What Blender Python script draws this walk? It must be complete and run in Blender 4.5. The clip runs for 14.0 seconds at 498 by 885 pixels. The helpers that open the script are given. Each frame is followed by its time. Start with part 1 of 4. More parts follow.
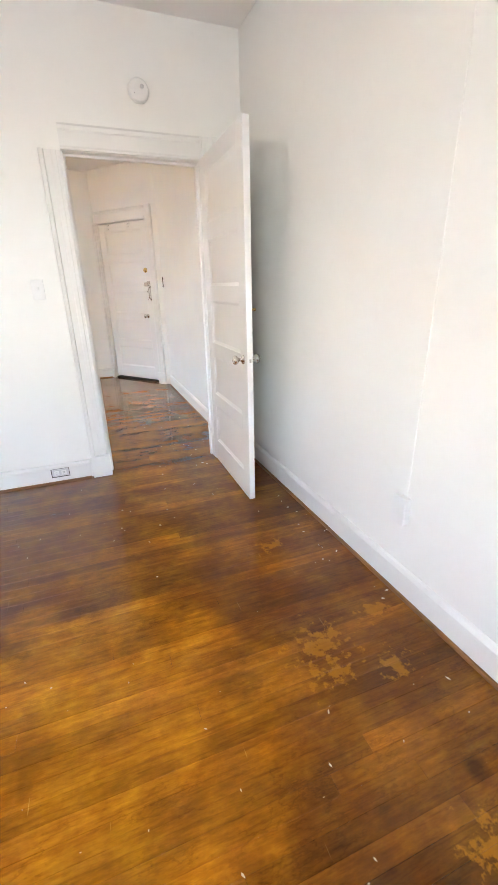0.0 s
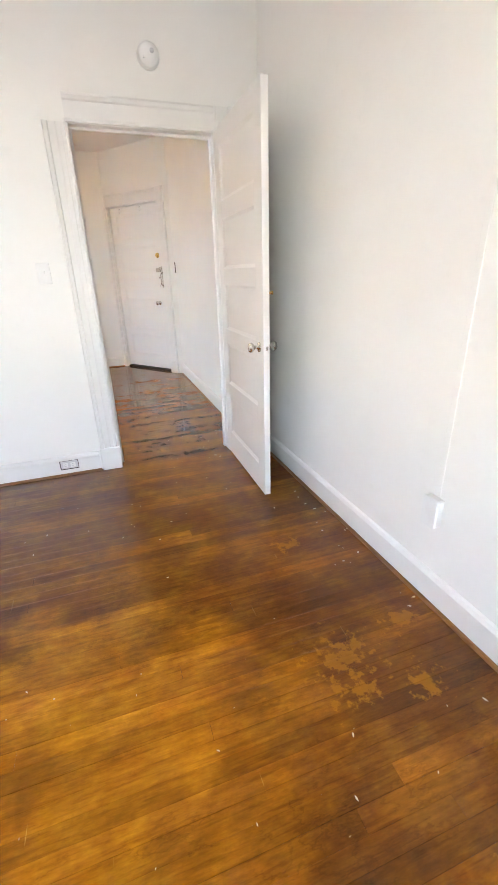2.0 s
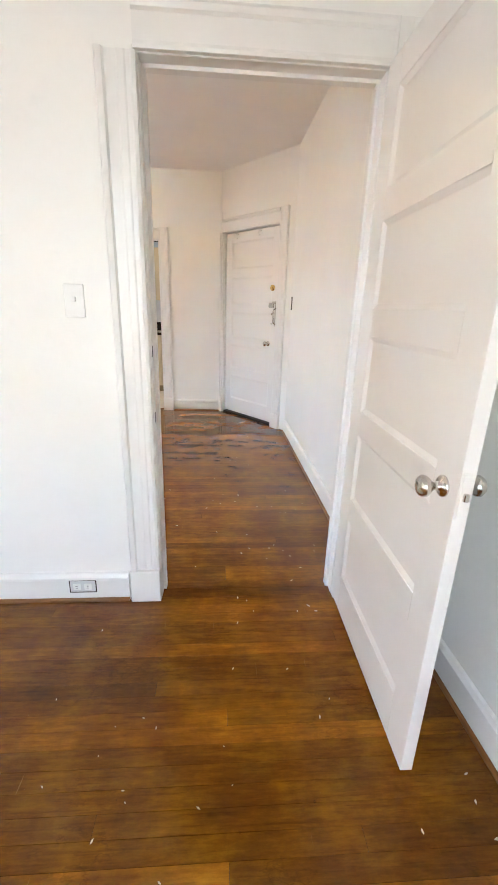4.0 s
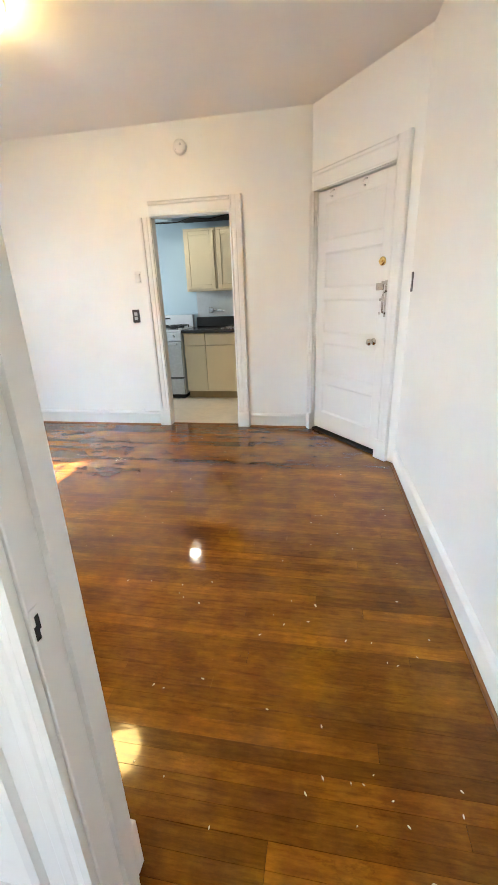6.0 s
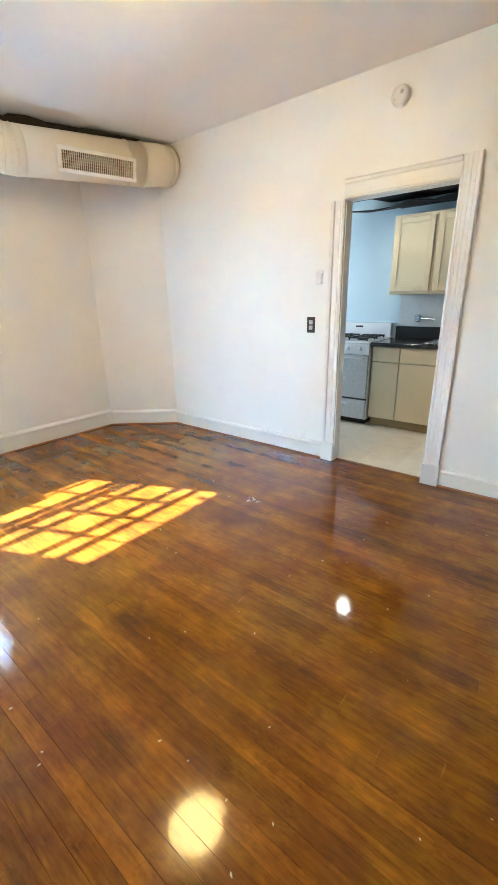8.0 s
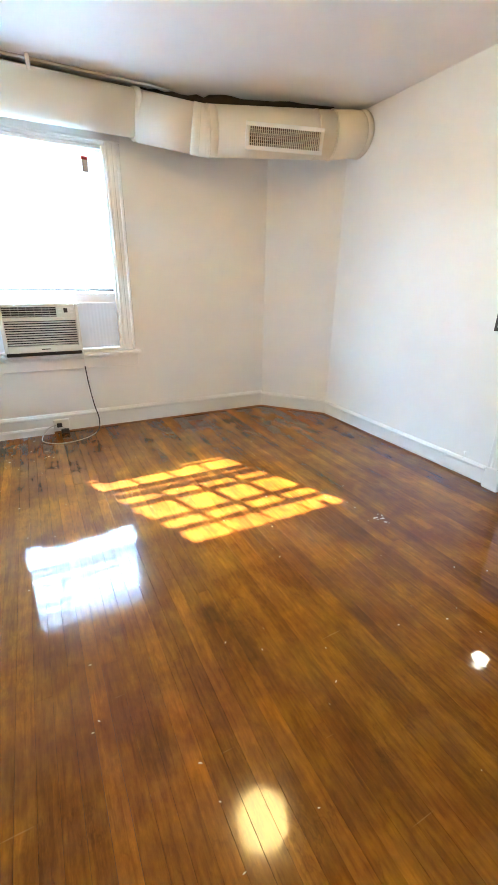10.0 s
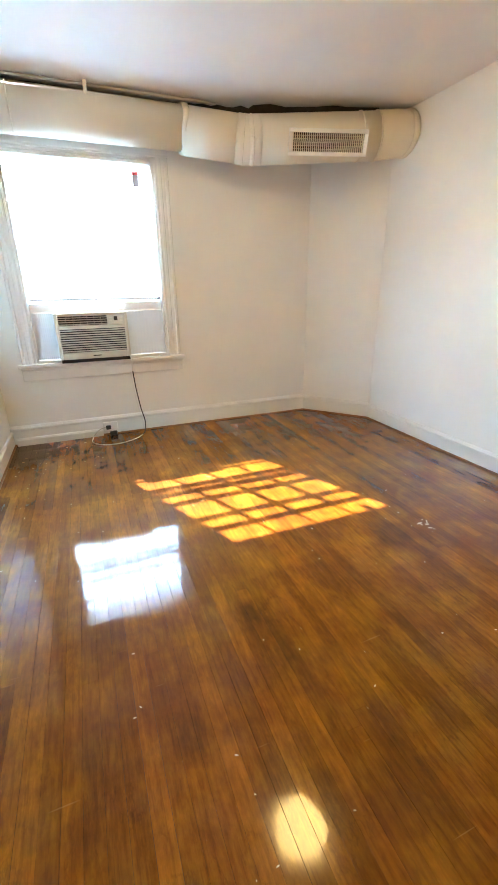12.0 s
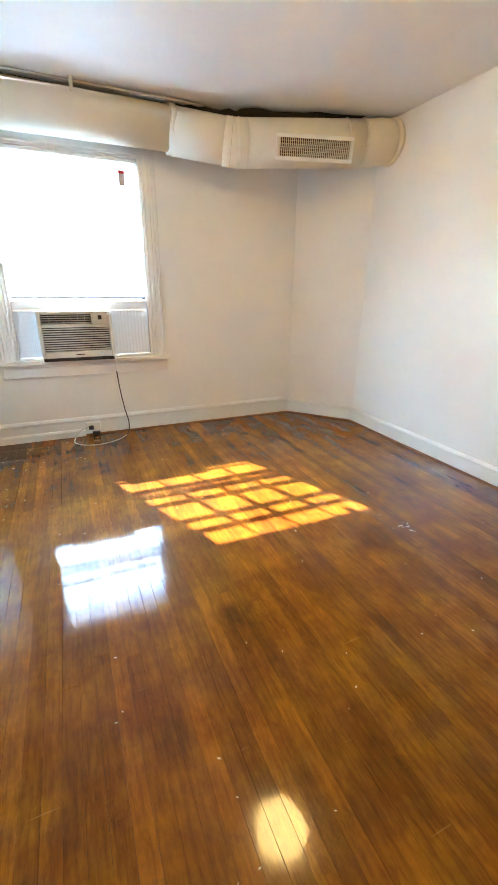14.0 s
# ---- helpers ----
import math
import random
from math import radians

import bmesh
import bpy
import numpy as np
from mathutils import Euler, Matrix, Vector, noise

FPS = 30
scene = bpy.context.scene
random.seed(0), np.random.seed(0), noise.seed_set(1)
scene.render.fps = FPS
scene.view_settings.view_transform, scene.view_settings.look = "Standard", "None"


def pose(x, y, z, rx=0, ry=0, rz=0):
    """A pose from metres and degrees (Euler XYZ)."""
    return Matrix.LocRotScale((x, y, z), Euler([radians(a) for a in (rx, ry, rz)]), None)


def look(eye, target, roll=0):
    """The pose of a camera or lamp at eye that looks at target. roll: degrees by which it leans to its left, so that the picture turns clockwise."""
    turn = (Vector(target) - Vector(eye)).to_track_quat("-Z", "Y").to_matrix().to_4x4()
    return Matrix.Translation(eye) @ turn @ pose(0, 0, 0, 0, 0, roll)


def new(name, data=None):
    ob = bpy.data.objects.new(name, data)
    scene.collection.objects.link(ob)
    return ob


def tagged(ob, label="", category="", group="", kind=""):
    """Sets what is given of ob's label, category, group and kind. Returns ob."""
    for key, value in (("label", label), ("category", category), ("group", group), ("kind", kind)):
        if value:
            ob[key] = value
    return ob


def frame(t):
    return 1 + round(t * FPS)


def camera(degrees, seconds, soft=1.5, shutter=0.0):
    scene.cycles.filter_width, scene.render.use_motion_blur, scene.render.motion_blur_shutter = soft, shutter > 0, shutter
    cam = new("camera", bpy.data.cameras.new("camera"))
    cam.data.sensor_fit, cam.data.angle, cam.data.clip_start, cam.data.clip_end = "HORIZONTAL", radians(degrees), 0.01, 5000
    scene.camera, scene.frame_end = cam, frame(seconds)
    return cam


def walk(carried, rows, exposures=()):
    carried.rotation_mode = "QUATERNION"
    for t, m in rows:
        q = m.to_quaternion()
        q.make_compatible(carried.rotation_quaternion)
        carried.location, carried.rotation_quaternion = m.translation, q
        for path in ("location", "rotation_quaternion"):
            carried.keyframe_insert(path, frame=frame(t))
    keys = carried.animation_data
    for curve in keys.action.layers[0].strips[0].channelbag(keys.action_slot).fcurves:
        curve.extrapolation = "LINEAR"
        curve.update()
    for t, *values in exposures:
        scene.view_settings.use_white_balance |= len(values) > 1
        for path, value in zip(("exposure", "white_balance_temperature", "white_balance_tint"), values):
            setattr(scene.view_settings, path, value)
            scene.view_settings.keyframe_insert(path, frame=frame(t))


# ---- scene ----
cam = camera(63.0, 14.0)
PATH = [
    (0, (-0.054, -2.942, 1.303), (0.600, -1.197, 0.576), -1.2),
    (0.5, (0.003, -3.026, 1.292), (0.762, -1.320, 0.574), -3.8),
    (1, (0.032, -3.077, 1.289), (0.841, -1.417, 0.521), -3.5),
    (1.5, (0.011, -2.988, 1.295), (0.805, -1.331, 0.505), -2.9),
    (2, (-0.024, -2.813, 1.273), (0.564, -1.065, 0.499), -1.6),
    (2.5, (0.099, -2.568, 1.294), (0.381, -0.705, 0.624), 0.0),
    (3, (0.177, -2.293, 1.306), (0.270, -0.392, 0.691), 1.5),
    (3.2, (0.194, -2.142, 1.304), (0.337, -0.240, 0.702), 1.7),
    (5.3, (0.287, -0.768, 1.267), (0.34, 1.112, 0.587), 1.3),
    (5.5, (0.328, -0.64, 1.272), (0.232, 1.251, 0.626), -0.4),
    (6, (0.359, -0.377, 1.304), (0.004, 1.469, 0.62), -2.2),
    (6.5, (0.355, -0.064, 1.301), (0.081, 1.804, 0.642), 1.4),
    (7, (0.297, 0.124, 1.288), (-0.149, 1.942, 0.584), 1.3),
    (7.5, (0.33, 0.439, 1.361), (-0.641, 2.048, 0.677), 0.2),
    (8, (0.257, 0.611, 1.342), (-0.933, 2.077, 0.681), -1.2),
    (8.5, (0.179, 0.822, 1.388), (-0.957, 2.339, 0.748), 1.7),
    (9, (0.107, 0.865, 1.359), (-1.185, 2.223, 0.662), 1.5),
    (9.2, (0.122, 0.89, 1.359), (-1.273, 2.131, 0.644), 1.7),
    (11.3, (0.235, 0.875, 1.36), (-1.52, 1.528, 0.657), -1.1),
    (11.5, (0.221, 0.874, 1.348), (-1.531, 1.537, 0.646), -1.0),
    (12, (0.225, 0.883, 1.346), (-1.518, 1.56, 0.636), -0.8),
    (12.5, (0.225, 0.88, 1.348), (-1.505, 1.585, 0.634), -0.1),
    (13, (0.222, 0.89, 1.343), (-1.506, 1.607, 0.636), 0.2),
    (13.5, (0.226, 0.873, 1.36), (-1.491, 1.612, 0.649), 0.5),
    (14, (0.226, 0.878, 1.357), (-1.488, 1.628, 0.651), 0.6),
]
walk(cam, [(t, look(eye, target, roll)) for t, eye, target, roll in PATH],
     exposures=((0, 5.5, 6350, 8), (3.2, 5.5, 6350, 8), (5.3, 5.6, 6300, 4), (9.2, 5.7, 5450, 0), (11.3, 5.45, 6150, 3), (14, 5.45, 6150, 3)))

# ---- world, sun, lamps ----
SUN = Vector((1.0, 0.44, -1.0)).normalized()
world = bpy.data.worlds.new("sky")
scene.world = world
world.use_nodes = True
wn = world.node_tree.nodes
sky = wn.new("ShaderNodeTexSky")
sky.sky_type = "NISHITA"
sky.sun_disc = False
sky.sun_elevation = math.asin(-SUN.z)
sky.sun_rotation = math.atan2(-SUN.x, -SUN.y)
world.node_tree.links.new(sky.outputs["Color"], wn["Background"].inputs["Color"])
wn["Background"].inputs["Strength"].default_value = 0.06


def lamp(name, kind, place, energy, colour=(1, 1, 1)):
    data = bpy.data.lights.new(name, kind)
    data.energy, data.color = energy, colour
    ob = new(name, data)
    ob.matrix_world = place
    return ob


sun = lamp("sun", "SUN", look((-20, -8, 18), Vector((-20, -8, 18)) + SUN), 1.7, (1, 0.83, 0.88))
sun.data.angle = radians(0.53)


def skylight(name, x, y, z, wide, tall, energy, yaw=0, tint=(0.44, 0.73, 1.0)):
    ob = lamp(name, "AREA", pose(x, y, z, 0, -90, yaw), energy, tint)
    ob.data.shape, ob.data.size, ob.data.size_y = "RECTANGLE", tall, wide
    return ob


skylight("skylight_living", -4.03, 1.02, 1.72, 1.1, 1.05, 4.5)
skylight("skylight_bedroom", -4.03, -2.9, 1.55, 0.7, 1.5, 0.17, tint=(0.92, 0.96, 1.0))
skylight("skylight_back", -1.15, -4.30, 1.55, 1.1, 1.5, 0.95, 90, (0.92, 0.96, 1.0))


# ---- materials ----
def material(name, build):
    m = bpy.data.materials.new(name)
    m.use_nodes = True
    t = m.node_tree
    build(t, t.nodes, t.links, t.nodes["Principled BSDF"])
    return m


def noise_at(t, scale, detail=4, rough=0.55, stretch=(1, 1, 1), shift=(0, 0, 0)):
    g = t.nodes.new("ShaderNodeNewGeometry")
    mp = t.nodes.new("ShaderNodeMapping")
    mp.inputs["Scale"].default_value = stretch
    mp.inputs["Location"].default_value = shift
    n = t.nodes.new("ShaderNodeTexNoise")
    n.inputs["Scale"].default_value, n.inputs["Detail"].default_value, n.inputs["Roughness"].default_value = scale, detail, rough
    t.links.new(g.outputs["Position"], mp.inputs["Vector"])
    t.links.new(mp.outputs["Vector"], n.inputs["Vector"])
    return n.outputs["Fac"]


def ramp(t, value, *stops):
    r = t.nodes.new("ShaderNodeValToRGB")
    e = r.color_ramp.elements
    while len(e) < len(stops):
        e.new(0.5)
    for el, (p, c) in zip(e, stops):
        el.position = p
        el.color = (*c, 1) if isinstance(c, tuple) else (c, c, c, 1)
    t.links.new(value, r.inputs["Fac"])
    return r.outputs["Color"]


def mixed(t, fac, a, b, blend="MIX"):
    m = t.nodes.new("ShaderNodeMix")
    m.data_type, m.blend_type = "RGBA", blend
    for sock, v in ((m.inputs[0], fac), (m.inputs[6], a), (m.inputs[7], b)):
        if isinstance(v, (int, float)):
            sock.default_value = v if sock == m.inputs[0] else (v, v, v, 1)
        elif isinstance(v, tuple):
            sock.default_value = (*v, 1)
        else:
            t.links.new(v, sock)
    return m.outputs[2]


def bump(t, p, height, strength, distance):
    b = t.nodes.new("ShaderNodeBump")
    b.inputs["Strength"].default_value, b.inputs["Distance"].default_value = strength, distance
    t.links.new(height, b.inputs["Height"])
    t.links.new(b.outputs["Normal"], p.inputs["Normal"])


def maths(t, op, a, b=0.0):
    m = t.nodes.new("ShaderNodeMath")
    m.operation = op
    for sock, v in zip(m.inputs, (a, b)):
        if isinstance(v, (int, float)):
            sock.default_value = v
        else:
            t.links.new(v, sock)
    return m.outputs[0]


def paint(name, colour, rough=0.5, relief=0.15, dirt=0.05, spec=0.5):
    def build(t, n, l, p):
        dark = tuple(c * (1 - dirt) for c in colour)
        c = mixed(t, ramp(t, noise_at(t, 1.3, 5), (0.35, 0.0), (0.7, 1.0)), colour, dark)
        c = mixed(t, ramp(t, noise_at(t, 14, 6), (0.62, 0.0), (0.8, 0.4)), c, tuple(v * (1 - 2 * dirt) for v in colour))
        l.new(c, p.inputs["Base Color"])
        p.inputs["Roughness"].default_value = rough
        p.inputs["Specular IOR Level"].default_value = spec
        b1 = maths(t, "ADD", noise_at(t, 60, 4), maths(t, "MULTIPLY", noise_at(t, 4, 3), 1.6))
        bump(t, p, b1, relief, 0.004)
    return material(name, build)


def plain(name, colour, rough=0.5, metal=0.0, relief=0.05, dirt=0.08):
    def build(t, n, l, p):
        c = mixed(t, ramp(t, noise_at(t, 9, 5), (0.4, 0.0), (0.75, 1.0)), colour, tuple(v * (1 - dirt) for v in colour))
        l.new(c, p.inputs["Base Color"])
        p.inputs["Metallic"].default_value = metal
        r = ramp(t, noise_at(t, 30, 4), (0.3, max(rough - 0.06, 0.02)), (0.7, min(rough + 0.08, 1)))
        l.new(r, p.inputs["Roughness"])
        bump(t, p, noise_at(t, 120, 2), relief, 0.001)
    return material(name, build)


def spot(t, x, y, r, ragged=0.5, detail=7.0, stretch=1.0):
    """Mask of a stain round a place on the floor, ragged at the rim."""
    g = t.nodes.new("ShaderNodeNewGeometry")
    sub = t.nodes.new("ShaderNodeVectorMath")
    sub.operation = "SUBTRACT"
    sub.inputs[1].default_value = (x, y, 0)
    t.links.new(g.outputs["Position"], sub.inputs[0])
    sc = t.nodes.new("ShaderNodeVectorMath")
    sc.operation = "MULTIPLY"
    sc.inputs[1].default_value = (1 / (r * stretch), 1 / r, 0)
    t.links.new(sub.outputs[0], sc.inputs[0])
    ln = t.nodes.new("ShaderNodeVectorMath")
    ln.operation = "LENGTH"
    t.links.new(sc.outputs[0], ln.inputs[0])
    rim = maths(t, "MULTIPLY", maths(t, "SUBTRACT", noise_at(t, detail, 6, 0.6), 0.5), ragged * 3)
    return maths(t, "ADD", ln.outputs["Value"], rim)


def floor_wood(t, n, l, p):
    g = n.new("ShaderNodeNewGeometry")
    oi = n.new("ShaderNodeObjectInfo")
    rnd = maths(t, "FRACT", maths(t, "ADD", oi.outputs["Random"], g.outputs["Random Per Island"]))
    # grain drawn along the boards, shifted from board to board
    mp = n.new("ShaderNodeMapping")
    comb = n.new("ShaderNodeCombineXYZ")
    l.new(maths(t, "MULTIPLY", rnd, 37.0), comb.inputs["X"])
    l.new(maths(t, "MULTIPLY", rnd, 11.0), comb.inputs["Z"])
    add = n.new("ShaderNodeVectorMath")
    l.new(g.outputs["Position"], add.inputs[0])
    l.new(comb.outputs[0], add.inputs[1])
    mp.inputs["Scale"].default_value = (2.4, 20, 1)
    l.new(add.outputs[0], mp.inputs["Vector"])
    grain = n.new("ShaderNodeTexNoise")
    grain.inputs["Scale"].default_value, grain.inputs["Detail"].default_value, grain.inputs["Roughness"].default_value = 3.0, 8, 0.66
    l.new(mp.outputs["Vector"], grain.inputs["Vector"])
    gr = grain.outputs["Fac"]
    base = ramp(t, gr, (0.2, (0.110, 0.032, 0.0028)), (0.5, (0.172, 0.058, 0.0045)), (0.8, (0.230, 0.087, 0.0070)))
    col = mixed(t, 1.0, base, ramp(t, rnd, (0.0, 0.70), (0.2, 0.87), (0.7, 1.04), (1.0, 1.35)), "MULTIPLY")
    # bands of boards that took the stain darker or lighter
    col = mixed(t, 1.0, col, ramp(t, noise_at(t, 1.0, 4, 0.6, (0.7, 3.2, 1)), (0.30, 0.78), (0.5, 0.98), (0.72, 1.12)), "MULTIPLY")
    # broad red and ochre drift of the old varnish, thin mottling
    col = mixed(t, ramp(t, noise_at(t, 0.8, 3, shift=(3, 1, 0)), (0.42, 0.0), (0.60, 0.7)), col, mixed(t, 1.0, col, (1.04, 0.86, 1.1), "MULTIPLY"))
    col = mixed(t, ramp(t, noise_at(t, 4.5, 7, 0.62), (0.42, 0.0), (0.62, 0.9)), col, mixed(t, 1.0, col, (1.5, 1.72, 1.2), "MULTIPLY"))
    col = mixed(t, ramp(t, noise_at(t, 2.2, 6, 0.6, shift=(2, 8, 0)), (0.42, 0.0), (0.64, 0.8)), col, mixed(t, 1.0, col, (0.72, 0.63, 0.65), "MULTIPLY"))
    col = mixed(t, 1.0, col, ramp(t, noise_at(t, 40, 6, 0.8, (0.45, 1.4, 1)), (0.32, 0.80), (0.68, 1.18)), "MULTIPLY")
    # open grain: fine dark streaks along the boards; thin pale scratches
    col = mixed(t, ramp(t, noise_at(t, 75, 4, 0.6, (0.05, 1, 1)), (0.57, 0.0), (0.63, 0.36)), col, mixed(t, 1.0, col, (0.52, 0.42, 0.45), "MULTIPLY"))
    col = mixed(t, ramp(t, noise_at(t, 70, 2, 0.5, (1, 0.05, 1), (4, 0, 0)), (0.74, 0.0), (0.76, 0.25)), col, (0.42, 0.24, 0.09))
    # crooked dark scuffs and crackle, gathered in places
    crack = maths(t, "ABSOLUTE", maths(t, "SUBTRACT", noise_at(t, 7.5, 6, 0.62, (0.55, 1.2, 1), (1, 6, 0)), 0.5))
    crack = maths(t, "MULTIPLY", ramp(t, crack, (0.004, 0.28), (0.016, 0.0)), ramp(t, noise_at(t, 2.4, 5, 0.65, shift=(5, 3, 0)), (0.50, 0.0), (0.57, 1.0)))
    col = mixed(t, crack, col, mixed(t, 1.0, col, (0.30, 0.24, 0.3), "MULTIPLY"))
    blot = maths(t, "MULTIPLY", ramp(t, noise_at(t, 13, 8, 0.75, (0.5, 1.1, 1), (2, 5, 0)), (0.54, 0.0), (0.66, 0.35)), ramp(t, noise_at(t, 1.4, 3, shift=(1, 9, 0)), (0.45, 0.0), (0.6, 1.0)))
    col = mixed(t, blot, col, mixed(t, 1.0, col, (0.55, 0.46, 0.5), "MULTIPLY"))
    # broad golden patch in the bedroom, over twice the boards' colour at its middle
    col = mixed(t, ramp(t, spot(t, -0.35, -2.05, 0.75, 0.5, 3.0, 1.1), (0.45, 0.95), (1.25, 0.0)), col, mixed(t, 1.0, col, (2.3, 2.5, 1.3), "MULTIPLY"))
    # grey-black water stains
    stain = maths(t, "MULTIPLY", ramp(t, noise_at(t, 2.1, 8, 0.6, shift=(7, 2, 0)), (0.60, 0.0), (0.74, 0.3)), ramp(t, noise_at(t, 18, 6, 0.7), (0.3, 0.35), (0.7, 1.0)))
    for x, y, r, k, s in ((0.40, -2.62, 0.22, 0.62, 1.6), (0.797, -2.473, 0.045, 0.8, 1.0), (-1.33, 2.40, 0.17, 0.55, 1.6), (-1.95, 2.68, 0.16, 0.5, 2.4), (-3.55, 0.24, 0.34, 0.95, 1.3),
                          (-0.90, 1.42, 0.10, 0.5, 2.0), (-0.49, -1.95, 0.20, 0.5, 2.5), (-0.66, -1.47, 0.10, 0.85, 4.5), (-0.70, -1.27, 0.07, 0.85, 6.0), (-0.75, -1.08, 0.16, 0.6, 2.8), (-1.10, 1.40, 0.05, 0.8, 2.2), (-0.68, 1.02, 0.07, 0.6, 1.8), (-2.75, 0.70, 0.16, 0.6, 2.0), (-3.35, 0.80, 0.16, 0.5, 2.4), (-1.60, 2.85, 0.10, 0.5, 3.0), (-0.34, -1.40, 0.06, 0.7, 4.0), (-0.52, -1.05, 0.16, 0.6, 2.2), (0.785, -2.71, 0.07, 0.8, 1.4), (0.40, 0.05, 0.08, 0.7, 5.0)):
        stain = maths(t, "MAXIMUM", stain, ramp(t, spot(t, x, y, r, 0.45, 7.0, s), (0.35, k), (1.0, 0.0)))
    col = mixed(t, stain, col, mixed(t, 1.0, col, (0.36, 0.31, 0.4), "MULTIPLY"))
    # worn tan flakes where the varnish came off
    worn = 0.0
    for x, y, r, s in ((0.61, -1.93, 0.105, 1.2), (0.57, -2.06, 0.045, 2.0), (0.90, -1.86, 0.06, 1.2), (0.82, -2.10, 0.055, 1.3), (0.687, -1.27, 0.055, 1.3), (0.70, -2.62, 0.06, 1.5), (0.62, -2.74, 0.05, 1.3)):
        worn = maths(t, "MAXIMUM", worn, ramp(t, spot(t, x, y, r * 0.85, 2.4, 24.0, s), (0.45, 0.55), (0.9, 0.0)))
    col = mixed(t, worn, col, mixed(t, noise_at(t, 30, 5, 0.6), (0.34, 0.125, 0.004), (0.50, 0.20, 0.008)))
    # short scratches and specks
    speck = ramp(t, noise_at(t, 42, 3, 0.5, (0.5, 1, 1)), (0.765, 0.0), (0.785, 1.0))
    col = mixed(t, speck, col, (0.6, 0.42, 0.22))
    black = ramp(t, noise_at(t, 34, 5, 0.7, (0.7, 1, 1), (5, 5, 0)), (0.69, 0.0), (0.74, 0.5))
    col = mixed(t, black, col, (0.02, 0.01, 0.006))
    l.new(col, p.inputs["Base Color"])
    p.inputs["Roughness"].default_value = 0.5
    p.inputs["Specular IOR Level"].default_value = 0.02
    # varnish: gloss grows towards grazing view
    lw = n.new("ShaderNodeLayerWeight")
    l.new(ramp(t, lw.outputs["Facing"], (0.22, 0.42), (0.62, 1.0)), p.inputs["Coat Weight"])
    p.inputs["Coat IOR"].default_value = 1.62
    l.new(maths(t, "ADD", ramp(t, noise_at(t, 3.2, 7, 0.65), (0.35, 0.04), (0.72, 0.11)), maths(t, "MULTIPLY", worn, 0.08)), p.inputs["Coat Roughness"])
    # brush ripples along the boards, dust nibs, slow waves of the varnish
    h = maths(t, "ADD", maths(t, "MULTIPLY", noise_at(t, 24, 2, 0.5, (0.45, 1, 1)), 0.6), maths(t, "MULTIPLY", noise_at(t, 5, 1), 1.2))
    b = n.new("ShaderNodeBump")
    b.inputs["Strength"].default_value, b.inputs["Distance"].default_value = 0.10, 0.004
    l.new(h, b.inputs["Height"])
    l.new(b.outputs["Normal"], p.inputs["Normal"])
    l.new(b.outputs["Normal"], p.inputs["Coat Normal"])


WHITE = (0.87, 0.865, 0.83)
M_WALL = paint("wall_paint", WHITE, 0.42, 0.12)
M_CEIL = paint("ceiling_paint", (0.90, 0.895, 0.88), 0.6, 0.15)
M_TRIM = paint("trim_gloss_paint", (0.82, 0.815, 0.79), 0.3, 0.07)
M_DOOR = paint("door_gloss_paint", (0.82, 0.81, 0.785), 0.28, 0.07)
M_DUCT = paint("duct_paint", (0.80, 0.75, 0.63), 0.38, 0.1)
M_BLUE = paint("kitchen_blue_paint", (0.52, 0.64, 0.72), 0.4, 0.15)
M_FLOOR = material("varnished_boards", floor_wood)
M_SHOE = plain("stained_shoe_wood", (0.22, 0.09, 0.02), 0.35)
M_DARK = plain("dark_gap", (0.012, 0.011, 0.01), 0.7)
M_GREYP = paint("grey_pipe_paint", (0.42, 0.39, 0.38), 0.45, 0.08)
# near-black brown for the strip that darkens the gap above the duct
M_GAPSHADE = plain("gap_shade_brown", (0.035, 0.024, 0.012), 0.95, relief=0.4, dirt=0.4)
M_CHROME = plain("worn_chrome", (0.62, 0.6, 0.56), 0.22, 1.0)
M_BRASS = plain("brass", (0.75, 0.55, 0.22), 0.25, 1.0)
M_IRON = plain("dark_iron", (0.06, 0.05, 0.045), 0.45, 0.8)
M_PLASTIC = plain("white_plastic", (0.83, 0.83, 0.81), 0.35)
M_BLACKP = plain("black_plastic", (0.018, 0.018, 0.019), 0.4)
M_ENAMEL = plain("white_enamel", (0.76, 0.77, 0.80), 0.2, dirt=0.02, relief=0.0)
M_CAB = paint("cream_cabinet_paint", (0.74, 0.62, 0.42), 0.35, 0.05)
M_TOP = plain("black_laminate", (0.02, 0.016, 0.014), 0.2)
M_STEEL = plain("sink_steel", (0.6, 0.6, 0.6), 0.25, 1.0)
M_VINYL = plain("cream_vinyl", (0.78, 0.67, 0.52), 0.4, dirt=0.12, relief=0.0)


def lines(bm, lo, hi):
    """Adds one box."""
    (x0, y0, z0), (x1, y1, z1) = lo, hi
    v = [bm.verts.new(c) for c in ((x0, y0, z0), (x1, y0, z0), (x1, y1, z0), (x0, y1, z0), (x0, y0, z1), (x1, y0, z1), (x1, y1, z1), (x0, y1, z1))]
    for f in ((3, 2, 1, 0), (4, 5, 6, 7), (0, 1, 5, 4), (1, 2, 6, 5), (2, 3, 7, 6), (3, 0, 4, 7)):
        bm.faces.new([v[i] for i in f])


def boxes(*pairs, bevel=0.0, segments=1):
    bm = bmesh.new()
    for lo, hi in pairs:
        lines(bm, lo, hi)
    if bevel:
        bmesh.ops.bevel(bm, geom=bm.edges[:], offset=bevel, segments=segments, affect="EDGES", profile=0.5)
    return bm


def smooth(bm, angle=40):
    for f in bm.faces:
        f.smooth = True
    for e in bm.edges:
        if len(e.link_faces) == 2 and e.calc_face_angle(0) > radians(angle):
            e.smooth = False
    return bm


